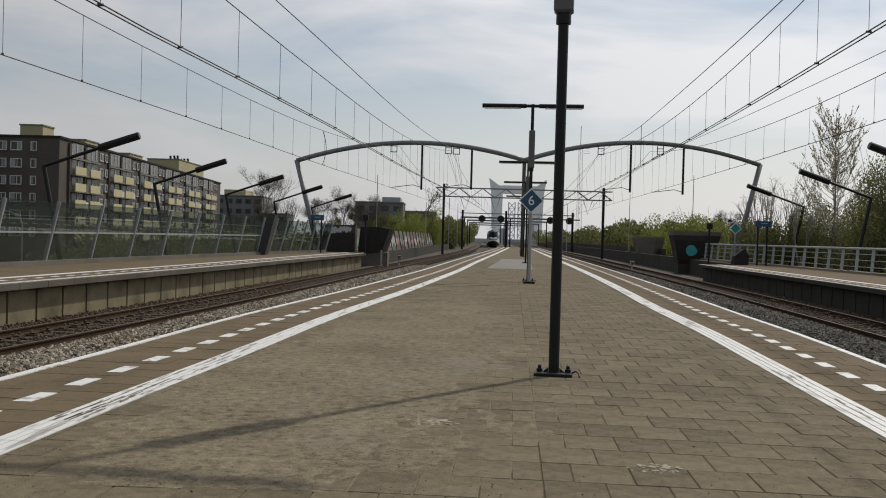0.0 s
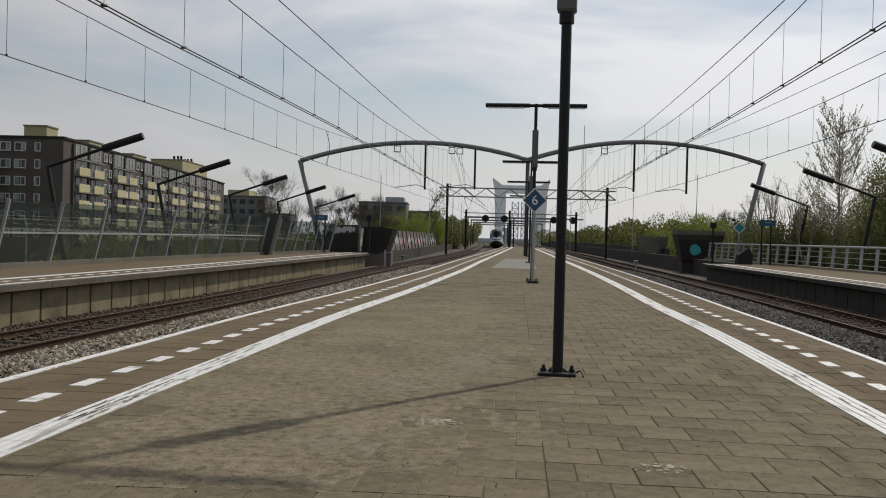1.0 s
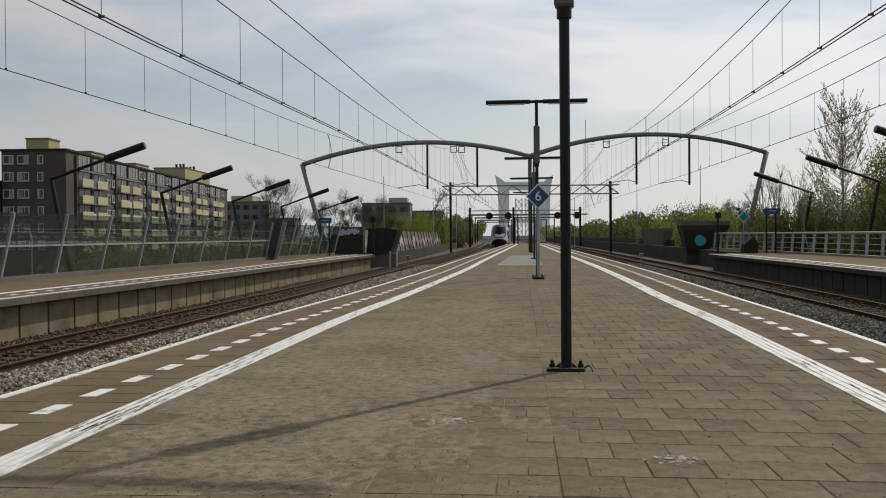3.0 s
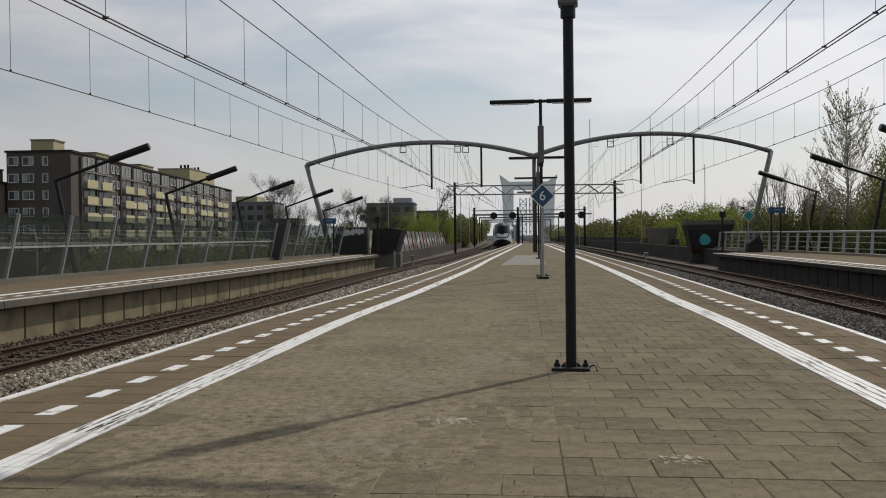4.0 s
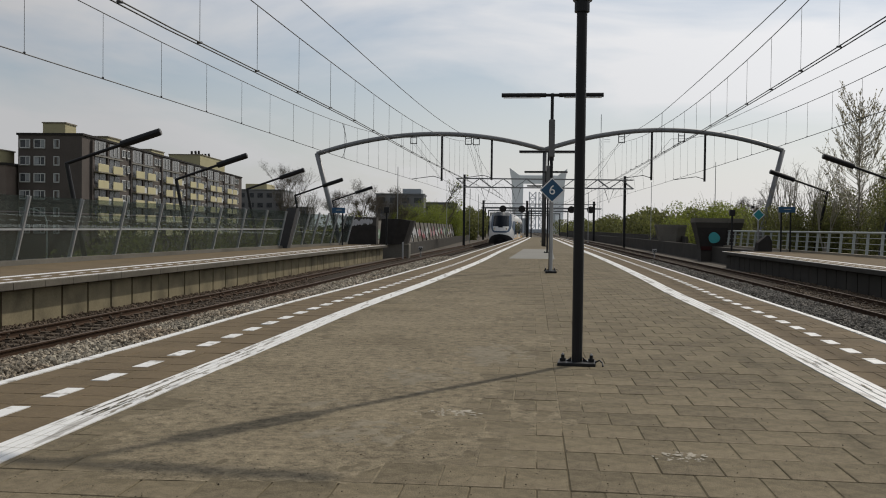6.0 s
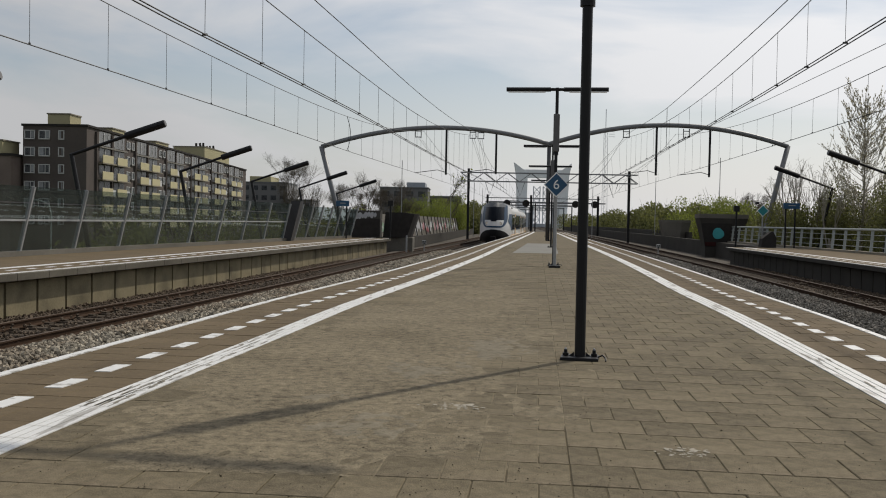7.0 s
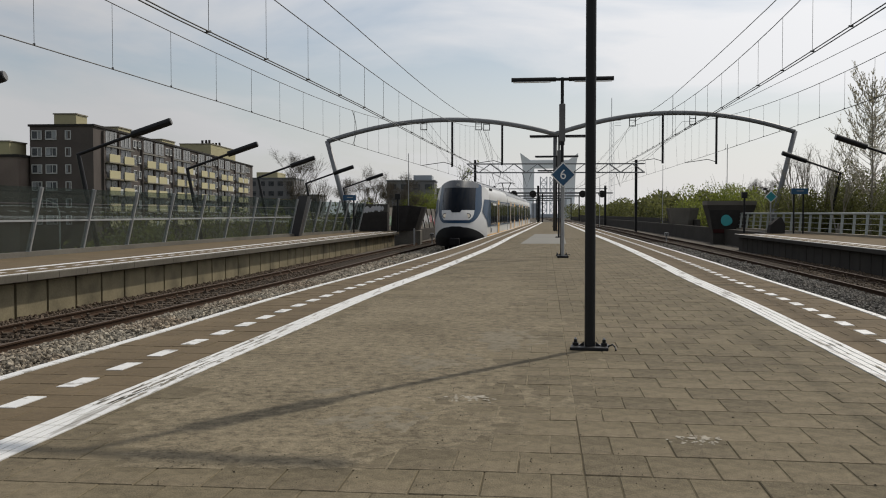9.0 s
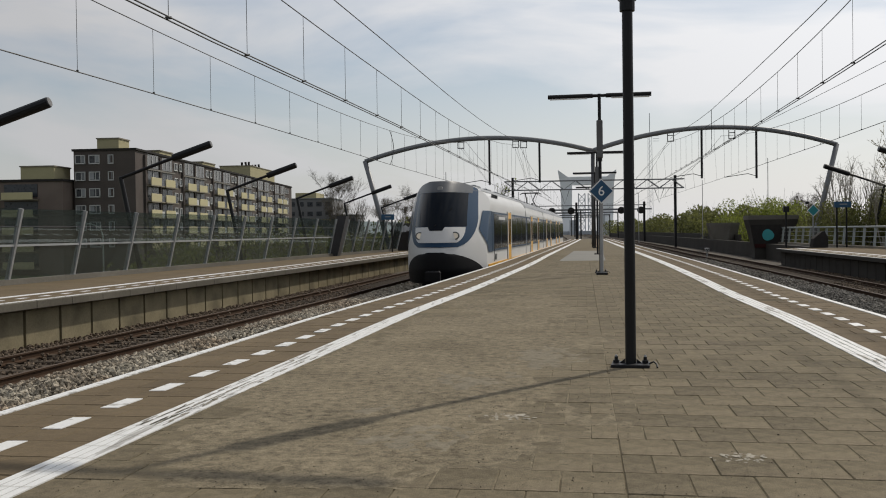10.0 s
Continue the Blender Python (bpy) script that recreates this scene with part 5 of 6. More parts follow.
def build_bush(x, y, z, w, d, h, seed, mat, label, count=2600, size=0.11, twigs=30):
    rng = random.Random(seed)
    t = thing("bush", pose(x, y, z), label, "bush", "bushes")
    lobes = [(rng.uniform(-w, w) * 0.4, rng.uniform(-d, d) * 0.4, h * rng.uniform(0.35, 0.72), rng.uniform(0.22, 0.38)) for _ in range(11)]
    c = Shape()
    for _ in range(count):
        lx, ly, lz, lr = rng.choice(lobes)
        v = Vector((rng.gauss(0, 1), rng.gauss(0, 1), rng.gauss(0, 1))).normalized() * rng.random() ** 0.3
        p = Vector((lx + v.x * lr * w * 0.62, ly + v.y * lr * d * 0.62, max(0.05, lz + v.z * lr * h * 0.95)))
        leaf(c, p, size * rng.uniform(0.6, 1.4), rng)
    part("foliage", c, mat, t, "dense small leaves")
    s = Shape()
    for _ in range(twigs):
        lx, ly, lz, lr = rng.choice(lobes)
        a = Vector((lx * 0.3, ly * 0.3, 0))
        b = Vector((lx + rng.uniform(-0.3, 0.3) * w, ly, lz + rng.uniform(0.2, 0.5) * h * 0.8))
        s.tube([a, a.lerp(b, 0.5) + Vector((0, 0, 0.2)), b], 0.04, 4, 0.008)
    part("branchwork", s, BARK, t, "thin twigs")


def build_greenery():
    build_poplar(24.2, 62.0, -2.0, 11.4, 3)
    for x, y, h, seed in ((20.6, 65, 8.6, 8), (21.9, 68, 9.4, 15), (23.1, 66, 8.8, 19), (22.3, 62, 7.6, 23)):
        build_tree(x, y, -2.0, h, 0.27, seed, "slender bare young tree behind the railing", PALE_BARK, None, 0.05, 1, 4)
    build_tree(36.3, 130, -4.0, 11.6, 0.75, 21, "bare round tree with fine twigs", BARK, None, 0.10, 2, 7)
    build_tree(-11.4, 124, -4.0, 12.6, 0.6, 31, "bare spreading tree behind the wall", BARK, None, 0.1, 1, 7)
    build_tree(-14.5, 130, -4.0, 12.2, 0.65, 32, "bare spreading tree behind the wall", BARK, None, 0.1, 1, 7)
    build_tree(-31.0, 175, -5.0, 17.5, 0.6, 33, "bare dark tree beside the apartment block", BARK, None, 0.1, 1, 7)
    build_tree(-4.4, 156, -4.0, 17.0, 0.5, 34, "slender tree with thin new leaves", BARK, LEAF, 0.16, 1, 5)
    build_tree(-27.0, 170, -5.0, 17.0, 0.6, 35, "bare dark tree beside the apartment block", BARK, None, 0.1, 1, 5)
    build_tree(-30.0, 85.0, -5.0, 9.0, 0.6, 37, "bare tree behind the glass barrier", BARK, LEAF_DARK, 0.1, 1, 5)
    for i, (x, y, w, d, h, m) in enumerate((
            (-7.0, 148, 8, 8, 9.3, LEAF), (-9.2, 144, 5, 6, 7.6, LEAF), (-4.2, 166, 8, 9, 9.2, LEAF), (-2.2, 195, 9, 20, 9.6, LEAF_DARK),
            (2.0, 290, 9, 50, 10.0, LEAF_DARK), (8.0, 385, 11, 80, 11.0, LEAF_DARK),
            (-15, 124, 8, 6, 5.4, LEAF_DARK), (0.5, 240, 9, 30, 9.0, LEAF_DARK))):
        build_bush(x, y, -3.6, w, d, h, 50 + i, m, "fresh green bush behind the noise wall" if m == LEAF else "dull green scrub behind the noise wall", 15000, 0.085 if y < 180 else 0.2)
    for i, (x, y, w, d, h, m) in enumerate((
            (26.6, 112, 8, 9, 7.6, LEAF), (27.6, 104, 8, 8, 7.6, LEAF), (28.0, 92, 7, 8, 6.8, LEAF), (27.4, 122, 8, 12, 6.8, LEAF_DARK), (26.0, 84, 6, 6, 5.6, LEAF),
            (30.5, 142, 9, 22, 7.6, LEAF_DARK), (33, 175, 10, 30, 8.2, LEAF_DARK), (37, 225, 12, 45, 9.0, LEAF_DARK), (37, 290, 14, 60, 7.5, LEAF_DARK), (42, 370, 18, 80, 8.0, LEAF_DARK))):
        build_bush(x, y, -3.0, w, d, h, 70 + i, m, "fresh green bush beyond the dark wall" if m == LEAF else "dull green scrub along the line", 11000 if y < 130 else 7000, 0.09 if y < 130 else 0.22)
    for i, (x, y, w, d, h, m) in enumerate((
            (23.8, 56, 6, 7, 7.0, LEAF_DARK), (26.8, 58, 7, 7, 9.6, LEAF_DARK), (22.6, 47, 4, 6, 4.6, LEAF), (25.6, 48, 5, 6, 7.4, LEAF_DARK), (22.4, 66, 5, 7, 5.6, LEAF_DARK), (23.0, 75, 6, 7, 5.8, LEAF_DARK), (27, 70, 6, 8, 6.4, LEAF_DARK), (23.2, 38, 4, 6, 4.4, LEAF), (31, 66, 8, 9, 8.4, LEAF_DARK), (28.8, 60, 7, 8, 9.2, LEAF_DARK), (25.2, 64, 6, 7, 7.4, LEAF_DARK))):
        build_bush(x, y, -2.4, w, d, h, 90 + i, m, "mixed green scrub behind the railing", 17000, 0.062, 45)
    for i, (x, y, w, d, h) in enumerate(((-19, 40, 6, 12, 4.4), (-21, 55, 7, 14, 4.8), (-18, 66, 6, 10, 5.0), (-22, 28, 6, 12, 4.0), (-16, 78, 7, 12, 7.4), (-25, 70, 8, 16, 6.4), (-16, 92, 8, 14, 7.8), (-14, 106, 8, 12, 7.6), (-27, 100, 10, 16, 7.8))):
        build_bush(x, y, -5.0, w, d, h, 120 + i, LEAF_DARK, "dull green scrub behind the glass barrier", 2200, 0.14, 40)


build_greenery()
# ---- train ----
TRAIN_WHITE = material("white train paint", (0.60, 0.60, 0.59), 0.35, shine=0.3, vary=0.05, scale=0.6, fine=20, bump=0.02, stain=(0.5, 0.48, 0.44), amount=0.25)
TRAIN_BLUE = material("blue train paint", (0.010, 0.040, 0.088), 0.35, shine=0.2, vary=0.06, scale=0.8, fine=20, bump=0.02)
TRAIN_YELLOW = material("yellow train paint", (0.70, 0.36, 0.02), 0.35, vary=0.06, scale=0.8, fine=20, bump=0.02)
TRAIN_ROOF = material("grey train roof", (0.21, 0.22, 0.23), 0.5, shine=0.2, vary=0.12, scale=0.8, fine=20, bump=0.05)
TRAIN_GLASS = material("dark train glass", (0.008, 0.011, 0.016), 0.10, vary=0.2, scale=0.8, fine=4, bump=0, shine=0.07)
TRAIN_BLACK = material("black train skirt", (0.006, 0.006, 0.007), 0.6, shine=0.15, vary=0.25, scale=2, fine=20)
BROW = material("dark grey train paint", (0.07, 0.076, 0.082), 0.35, vary=0.08, scale=1, fine=20, bump=0.02)
LIGHT = bpy.data.materials.new("lit headlight")
LIGHT.use_nodes = True
LIGHT.node_tree.nodes["Principled BSDF"].inputs["Emission Color"].default_value = (1, 0.93, 0.8, 1)
LIGHT.node_tree.nodes["Principled BSDF"].inputs["Emission Strength"].default_value = 0.16
LIGHT.node_tree.nodes["Principled BSDF"].inputs["Base Color"].default_value = (0.42, 0.36, 0.28, 1)

HALF = 1.42
FRONT_CAR, MID_CAR = 19.8, 15.6


def taper_at(z):
    """How far back the nose reaches the full width at a height: the upper corners are rounder."""
    return 2.6 + 0.22 * max(0.0, z - 1.8)


def nose_y(x, z):
    """How far the nose lies back at a width and height above the rail."""
    a = 0.55 * max(0.0, 0.85 - z) ** 1.2 + (0.0 if z < 1.2 else 0.10 * (z - 1.2) + 0.15 * (z - 1.2) ** 2)
    return a + taper_at(z) * (abs(x) / HALF) ** 2.1


def half_at(z):
    """Half the body's width at a height above the rail."""
    if z > 3.2:
        return HALF * max(0.0, 1 - ((z - 3.2) / 0.98) ** 2.5) ** 0.5 if z < 4.17 else 0.0
    return HALF - 0.10 * max(0.0, 0.9 - z)


def patch(zs, half, off, cols=30):
    """A piece of the nose between heights, with its own half width, lying off in front of the shell."""
    s = Shape()
    rows = []
    for z in zs:
        w = min(half(z), half_at(z) * 0.999)
        rows += [(w * (2 * k / cols - 1), nose_y(w * (2 * k / cols - 1), z) - off, z) for k in range(cols + 1)]
    n = cols + 1
    s.add(rows, [(i * n + k, i * n + k + 1, (i + 1) * n + k + 1, (i + 1) * n + k) for i in range(len(zs) - 1) for k in range(cols)])
    return s


def cab_patch(sg, off):
    """The blue panel on the tapering cab side, pointed towards the nose."""
    s = Shape()
    rows, n = [], 16
    zs = [1.40 + 1.64 * i / 16 for i in range(17)]
    for z in zs:
        a = nose_y(0, z)
        y0 = 2.15 + 0.85 * abs(z - 2.3) / 0.9
        for k in range(n + 1):
            y = y0 + (4.2 - y0) * k / n
            x = HALF * min(1.0, max(0.0, (y - a) / taper_at(z))) ** (1 / 2.1)
            rows.append((sg * (x + off), y, z))
    return s.add(rows, [(i * (n + 1) + k, i * (n + 1) + k + 1, (i + 1) * (n + 1) + k + 1, (i + 1) * (n + 1) + k) for i in range(16) for k in range(n)])


def side_plate(outline, x, mat_depth=0.02):
    """A plate on a car's flank: outline of (y, z)."""
    s = Shape()
    n = len(outline)
    sg = 1 if x > 0 else -1
    v = [(x + sg * d, y, z) for d in (-mat_depth, mat_depth) for y, z in outline]
    f = [tuple(range(n)), tuple(range(2 * n - 1, n - 1, -1))] + [((k + 1) % n, k, n + k, n + (k + 1) % n) for k in range(n)]
    return s.add(v, f)


def car_section():
    zs = [0.32, 0.9, 1.6, 2.4, 3.2, 3.55, 3.8, 3.98, 4.08, 4.12]
    right = [(half_at(z) if z < 4.1 else 0.35, z) for z in zs]
    return right + [(-x, z) for x, z in reversed(right)]


def build_car(train, y0, length, lead, seed):
    body = Shape()
    sec = car_section()
    m = len(sec)
    stations = [0.0, length - 0.35] if not lead else None
    if lead:
        zs = [0.32 + 0.12 * i for i in range(30)] + [3.9, 3.98, 4.04, 4.09, 4.13, 4.15]
        shell = patch(zs, half_at, 0.0, 36)
        n = 37
        top = len(zs)
        for sgn, k in ((-1, 0), (1, 36)):
            col = [(i * n + k) for i in range(top)]
            pts = [shell.v[c] for c in col]
            v = pts + [(p[0], length - 0.35, p[2]) for p in pts]
            shell.add(v, [(i, i + 1, top + i + 1, top + i) for i in range(top - 1)])
        # roof closing strip
        p = [shell.v[(top - 1) * n + k] for k in range(n)]
        shell.add(p + [(q[0], length - 0.35, q[2]) for q in p], [(k, k + 1, n + k + 1, n + k) for k in range(n - 1)])
        body = shell
    else:
        v = [(x, y, z) for y in stations for x, z in sec]
        body.add(v, [(k, (k + 1) % m, m + (k + 1) % m, m + k) for k in range(m)] + [tuple(range(m)), tuple(2 * m - 1 - k for k in range(m))])
    car = part("car", body, TRAIN_WHITE, train, "white railcar with dark window band", smooth=lead)
    car.matrix_local = pose(0, y0, RAIL)
    car.scale = (1, 1, 0.915)
    # gangway to the next car
    g = Shape()
    g.add([(px * 0.96, py, 0.1 + pz * 0.965) for py in (length - 0.36, length + 0.02) for px, pz in sec], [(k, (k + 1) % m, m + (k + 1) % m, m + k) for k in range(m)] + [tuple(range(m)), tuple(2 * m - 1 - k for k in range(m))])
    part("gangway", g, TRAIN_BLACK, car, "black bellows gangway")
    # roof cover
    r = Shape()
    top = [(x, z + 0.015) for x, z in sec if z >= (3.8 if lead else 3.55)]
    ys = [2.4 + 0.25 * i for i in range(9)] + [length - 0.4] if lead else [0.05, length - 0.4]
    k = len(top)

    def within(x, y, z):
        if not lead:
            return x * 1.004
        w = HALF * min(1.0, max(0.0, (y - nose_y(0, z)) / taper_at(z))) ** (1 / 2.1)
        return math.copysign(min(abs(x) * 1.004, w + 0.012), x)

    r.add([(within(x, y, z), y, z) for y in ys for x, z in top], [(j * k + i, j * k + i + 1, (j + 1) * k + i + 1, (j + 1) * k + i) for j in range(len(ys) - 1) for i in range(k - 1)])
    part("roof", r, TRAIN_ROOF, car, "grey roof")
    for sg in (-1, 1):
        x = sg * (HALF + 0.012)
        if lead:
            part("number_mark", side_plate([(5.2, 1.05), (5.2, 1.28), (5.75, 1.28), (5.75, 1.05)], x, 0.006), BROW, car, "small dark lettering bars")
            out = [(4.1, 1.42), (4.1, 3.02), (length - 0.5, 3.02), (length - 0.5, 1.42)]
            doors = (10.6,)
            part("cab_panel", cab_patch(sg, 0.022), TRAIN_BLUE, car, "blue cab side panel", smooth=True)
        else:
            out = [(0.15, 1.42), (0.15, 3.02), (length - 0.5, 3.02), (length - 0.5, 1.42)]
            doors = (3.7, 9.6)
        part("window_band", side_plate(out, x), TRAIN_BLUE, car, "dark blue window band")
        part("yellow_stripe", side_plate([(3.0 if lead else 0.02, 0.74), (3.0 if lead else 0.02, 0.93), (length - 0.4, 0.93), (length - 0.4, 0.74)], x), TRAIN_YELLOW, car, "thin yellow sill stripe")
        part("skirt", side_plate([(2.9 if lead else 0.02, 0.28), (2.9 if lead else 0.02, 0.74), (length - 0.4, 0.74), (length - 0.4, 0.28)], x - sg * 0.03), TRAIN_BLACK, car, "dark underframe skirt")
        for d in doors:
            dr = part("door", side_plate([(d - 0.65, 0.93), (d - 0.65, 3.08), (d + 0.65, 3.08), (d + 0.65, 0.93)], x + sg * 0.012), TRAIN_YELLOW, car, "yellow double door")
            for e in (-0.72, 0.72):
                part("door_frame", side_plate([(d + e - 0.11, 0.93), (d + e - 0.11, 3.12), (d + e + 0.11, 3.12), (d + e + 0.11, 0.93)], x + sg * 0.014), TRAIN_WHITE, dr, "white door frame")
            for e in (-0.32, 0.32):
                part("door_window", side_plate([(d + e - 0.14, 1.6), (d + e - 0.14, 2.8), (d + e + 0.14, 2.8), (d + e + 0.14, 1.6)], x + sg * 0.03), TRAIN_GLASS, dr, "door window")
        ends = [4.7 if lead else 0.25] + [e for d in doors for e in (d - 0.85, d + 0.85)] + [length - 0.6]
        for wa, wb in zip(ends[::2], ends[1::2]):
            n = max(1, round((wb - wa) / 2.3))
            for i in range(n):
                p, q = wa + (wb - wa) * i / n + 0.05, wa + (wb - wa) * (i + 1) / n - 0.05
                part("window", side_plate([(p, 1.50), (p, 2.94), (q, 2.94), (q, 1.50)], x + sg * 0.012, 0.012), TRAIN_GLASS, car, "dark train window")
    for wy in steps(1.5 if not lead else 6.5, length - 2.5, 3.2):
        part("roof_unit", Shape().box(0, wy, 4.14, 1.3, 1.5, 0.12, bevel=0.04), TRAIN_ROOF, car, "low grey roof unit")
    if lead:
        span = lambda a, b, n=8: [a + (b - a) * i / n for i in range(n + 1)]
        part("nose_skirt", patch(span(0.32, 1.48, 14), lambda z: 1.39 * max(0.0, 1 - ((z - 0.32) / 1.17) ** 2.6) ** 0.5 + 0.02, 0.035), TRAIN_BLACK, car, "black rounded lower nose", smooth=True)
        part("blue_mask", patch(span(1.66, 4.0, 24), lambda z: 1.17 - 0.07 * (z - 2.75) if z > 2.75 else 0.60 + 0.57 * max(0.0, 1 - ((2.75 - z) / 1.1) ** 2.2) ** 0.5, 0.03), TRAIN_BLUE, car, "blue band round the windscreen", smooth=True)
        part("light_panel", patch(span(1.83, 2.40, 8), lambda z: 0.55 + 0.32 * max(0.0, 1 - ((2.40 - z) / 0.6) ** 2.4) ** 0.5, 0.05), TRAIN_WHITE, car, "pale headlight panel", smooth=True)
        part("windscreen", patch(span(2.42, 3.70, 12), lambda z: 0.90 - 0.03 * (z - 2.42), 0.052), TRAIN_GLASS, car, "large dark windscreen", smooth=True)
        part("wiper_notch", patch(span(2.27, 2.42, 3), lambda z: 0.22 + 0.5 * (z - 2.27), 0.062), TRAIN_GLASS, car, "dark wiper recess")
        part("brow", patch(span(3.71, 4.14, 8), lambda z: 0.96, 0.052), BROW, car, "grey brow above the windscreen", smooth=True)
        for x in (-0.6, 0.6):
            z = 2.08
            yy = nose_y(x, z) - 0.06
            lamp_ = Shape().tube([(x, yy - 0.02, z), (x, yy + 0.08, z)], 0.15, 18)
            h = part("headlight", lamp_, BROW, car, "round headlight in a dark bezel")
            part("bulb", Shape().tube([(x, yy - 0.03, z), (x, yy, z)], 0.108, 16), LIGHT, h, "lit headlight lens")
        yy = nose_y(0, 3.85) - 0.07
        part("top_light", Shape().tube([(0, yy - 0.02, 3.85), (0, yy + 0.15, 3.85)], 0.09, 14), STEEL, car, "round top light")
        part("coupler", Shape().tube([(0, -0.35, 0.62), (0, 0.5, 0.62)], 0.15, 10).box(0, -0.38, 0.62, 0.5, 0.25, 0.42, bevel=0.05), TRAIN_BLACK, car, "black coupler")
        part("wiper", Shape().bar((-0.05, nose_y(0, 2.45) - 0.09, 2.42), (0.45, nose_y(0.45, 3.1) - 0.09, 3.1), 0.03, 0.02), TRAIN_BLACK, car)
    if seed == 2:
        p = Shape()
        for i in (-1, 1):
            p.tube([(0.40 * i, 8.9, 4.2), (0.22 * i, 7.4, 4.72), (0.42 * i, 8.4, 5.34)], 0.05, 6)
            p.tube([(0.62 * i, 8.4, 5.36), (0.82 * i, 8.4, 5.24)], 0.04, 6)
        p.tube([(-0.62, 8.3, 5.36), (0.62, 8.3, 5.36)], 0.05, 6).tube([(-0.62, 8.6, 5.36), (0.62, 8.6, 5.36)], 0.05, 6)
        p.box(0, 8.6, 4.24, 1.1, 1.6, 0.14, bevel=0.03)
        part("pantograph", p, BLACK, car, "raised black pantograph")
    if lead:
        for sg in (-1, 1):
            for k in range(5):
                part("vent", side_plate([(5.0 + 0.42 * k, 3.62), (5.08 + 0.42 * k, 3.76), (5.32 + 0.42 * k, 3.76), (5.24 + 0.42 * k, 3.62)], sg * 1.335, 0.012), TRAIN_BLACK, car, "dark slanted roof vent")
            part("destination_strip", side_plate([(6.2, 2.72), (6.2, 2.84), (8.6, 2.84), (8.6, 2.72)], sg * (HALF + 0.044), 0.006), TRAIN_WHITE, car, "pale destination strip")
            part("side_door_seam", side_plate([(4.62, 1.0), (4.62, 3.0), (4.66, 3.0), (4.66, 1.0)], sg * (HALF + 0.044), 0.006), TRAIN_BLACK, car, "thin dark door seam")
    for by in ((3.4, length - 1.2) if lead else (length - 1.2,)):
        for sg in (-0.752, 0.752):
            for dy in (-0.95, 0.95):
                part("wheel", Shape().tube([(sg - 0.07, by + dy, 0.44), (sg + 0.07, by + dy, 0.44)], 0.43, 18), TRAIN_BLACK, car, "steel wheel")
    return car


def build_train():
    t = thing("train", pose(0, 0, 0), "white and blue electric train with yellow doors and lit headlights", "train")
    cars, y = [], 0.0
    plan = [FRONT_CAR] + [MID_CAR] * 2 + [FRONT_CAR]
    for i, length in enumerate(plan):
        cars.append((build_car(t, y, length, i == 0, i), y, length))
        y += length
    return t, cars


train, train_cars = build_train()


# ---- laid tiles of the island platform ----
def build_sand():
    """Dust and sand trodden over the tiles: a thin uneven film that dips under their tops."""
    s = Shape()
    x0, x1, y0, y1, d = -2.35, 1.1, 4.6, 24.0, 0.042
    nx, ny = round((x1 - x0) / d), round((y1 - y0) / d)
    for j in range(ny + 1):
        for i in range(nx + 1):
            y = y0 + j * d
            u = x0 + i * d
            x = u + 0.082 * (y - 6)
            film = 0.006 - 0.010 * max(0, abs(u + 0.95) - 0.55) - 0.0024 * max(0, 7.0 - y + 0.5 * u) - 0.0009 * max(0, y - 11)
            film += 0.007 * (noise.noise((u * 1.1, y * 0.5, 0.3))) + 0.005 * noise.noise((u * 4, y * 2.5, 1.7)) + 0.0045 * noise.noise((u * 11, y * 7, 4.2))
            s.v.append((x, y, min(film, 0.0045)))
    n = nx + 1
    for j in range(ny):
        for i in range(nx):
            q = (j * n + i, j * n + i + 1, (j + 1) * n + i + 1, (j + 1) * n + i)
            if max(s.v[k][2] for k in q) > -0.004:
                s.f.append(q)
    single("sand_film", s, SAND, "thin film of pale sand trodden over the tiles", "sand", kind="stuff", smooth=True)


build_sand()


def build_splashes():
    rng = random.Random(4)
    for cx, cy, n in ((-0.06, 6.42, 70), (1.17, 5.26, 46)):
        s = Shape()
        for i in range(n):
            x, y = cx + rng.gauss(0, 0.085), cy + rng.gauss(0, 0.06)
            r, k = rng.uniform(0.003, 0.010) if i > 2 else rng.uniform(0.014, 0.028), 11
            pts = [(x + r * 1.6 * math.cos(2 * math.pi * j / k) * rng.uniform(0.3, 1.2), y + r * 2.2 * math.sin(2 * math.pi * j / k) * rng.uniform(0.3, 1.2), 0.0035) for j in range(k)]
            s.add(pts + [(x, y, 0.0052)], [(j, (j + 1) % k, k) for j in range(k)])
        single("mortar_splash", s, SPLASH, "pale dried mortar splash on the tiles", "stain", "splashes", kind="stuff")


def build_smears():
    """Dried cement haze: ragged thin films that dip under the tile tops."""
    for cx, cy, rx, ry, seed in ((-0.62, 5.75, 0.42, 0.55, 1.0), (-0.95, 6.6, 0.30, 0.30, 5.0), (-0.35, 7.9, 0.55, 0.9, 9.0), (0.25, 9.6, 0.45, 1.0, 13.0)):
        s, d = Shape(), 0.028
        nx, ny = round(2 * rx / d), round(2 * ry / d)
        for j in range(ny + 1):
            for i in range(nx + 1):
                u, v = -rx + i * d, -ry + j * d
                film = 0.0085 - 0.0125 * ((u / rx) ** 2 + (v / ry) ** 2) ** 0.5
                film += 0.0085 * noise.noise((u * 7 + seed, v * 5, seed)) + 0.008 * noise.noise((u * 20, v * 15 + seed, 2.2))
                s.v.append((cx + u, cy + v, min(film, 0.0062)))
        n = nx + 1
        for j in range(ny):
            for i in range(nx):
                q = (j * n + i, j * n + i + 1, (j + 1) * n + i + 1, (j + 1) * n + i)
                if max(s.v[k][2] for k in q) > -0.002:
                    s.f.append(q)
        single("cement_haze", s, HAZE_FILM, "thin pale cement haze dried on the tiles", "stain", "cement stains", kind="stuff", smooth=True)


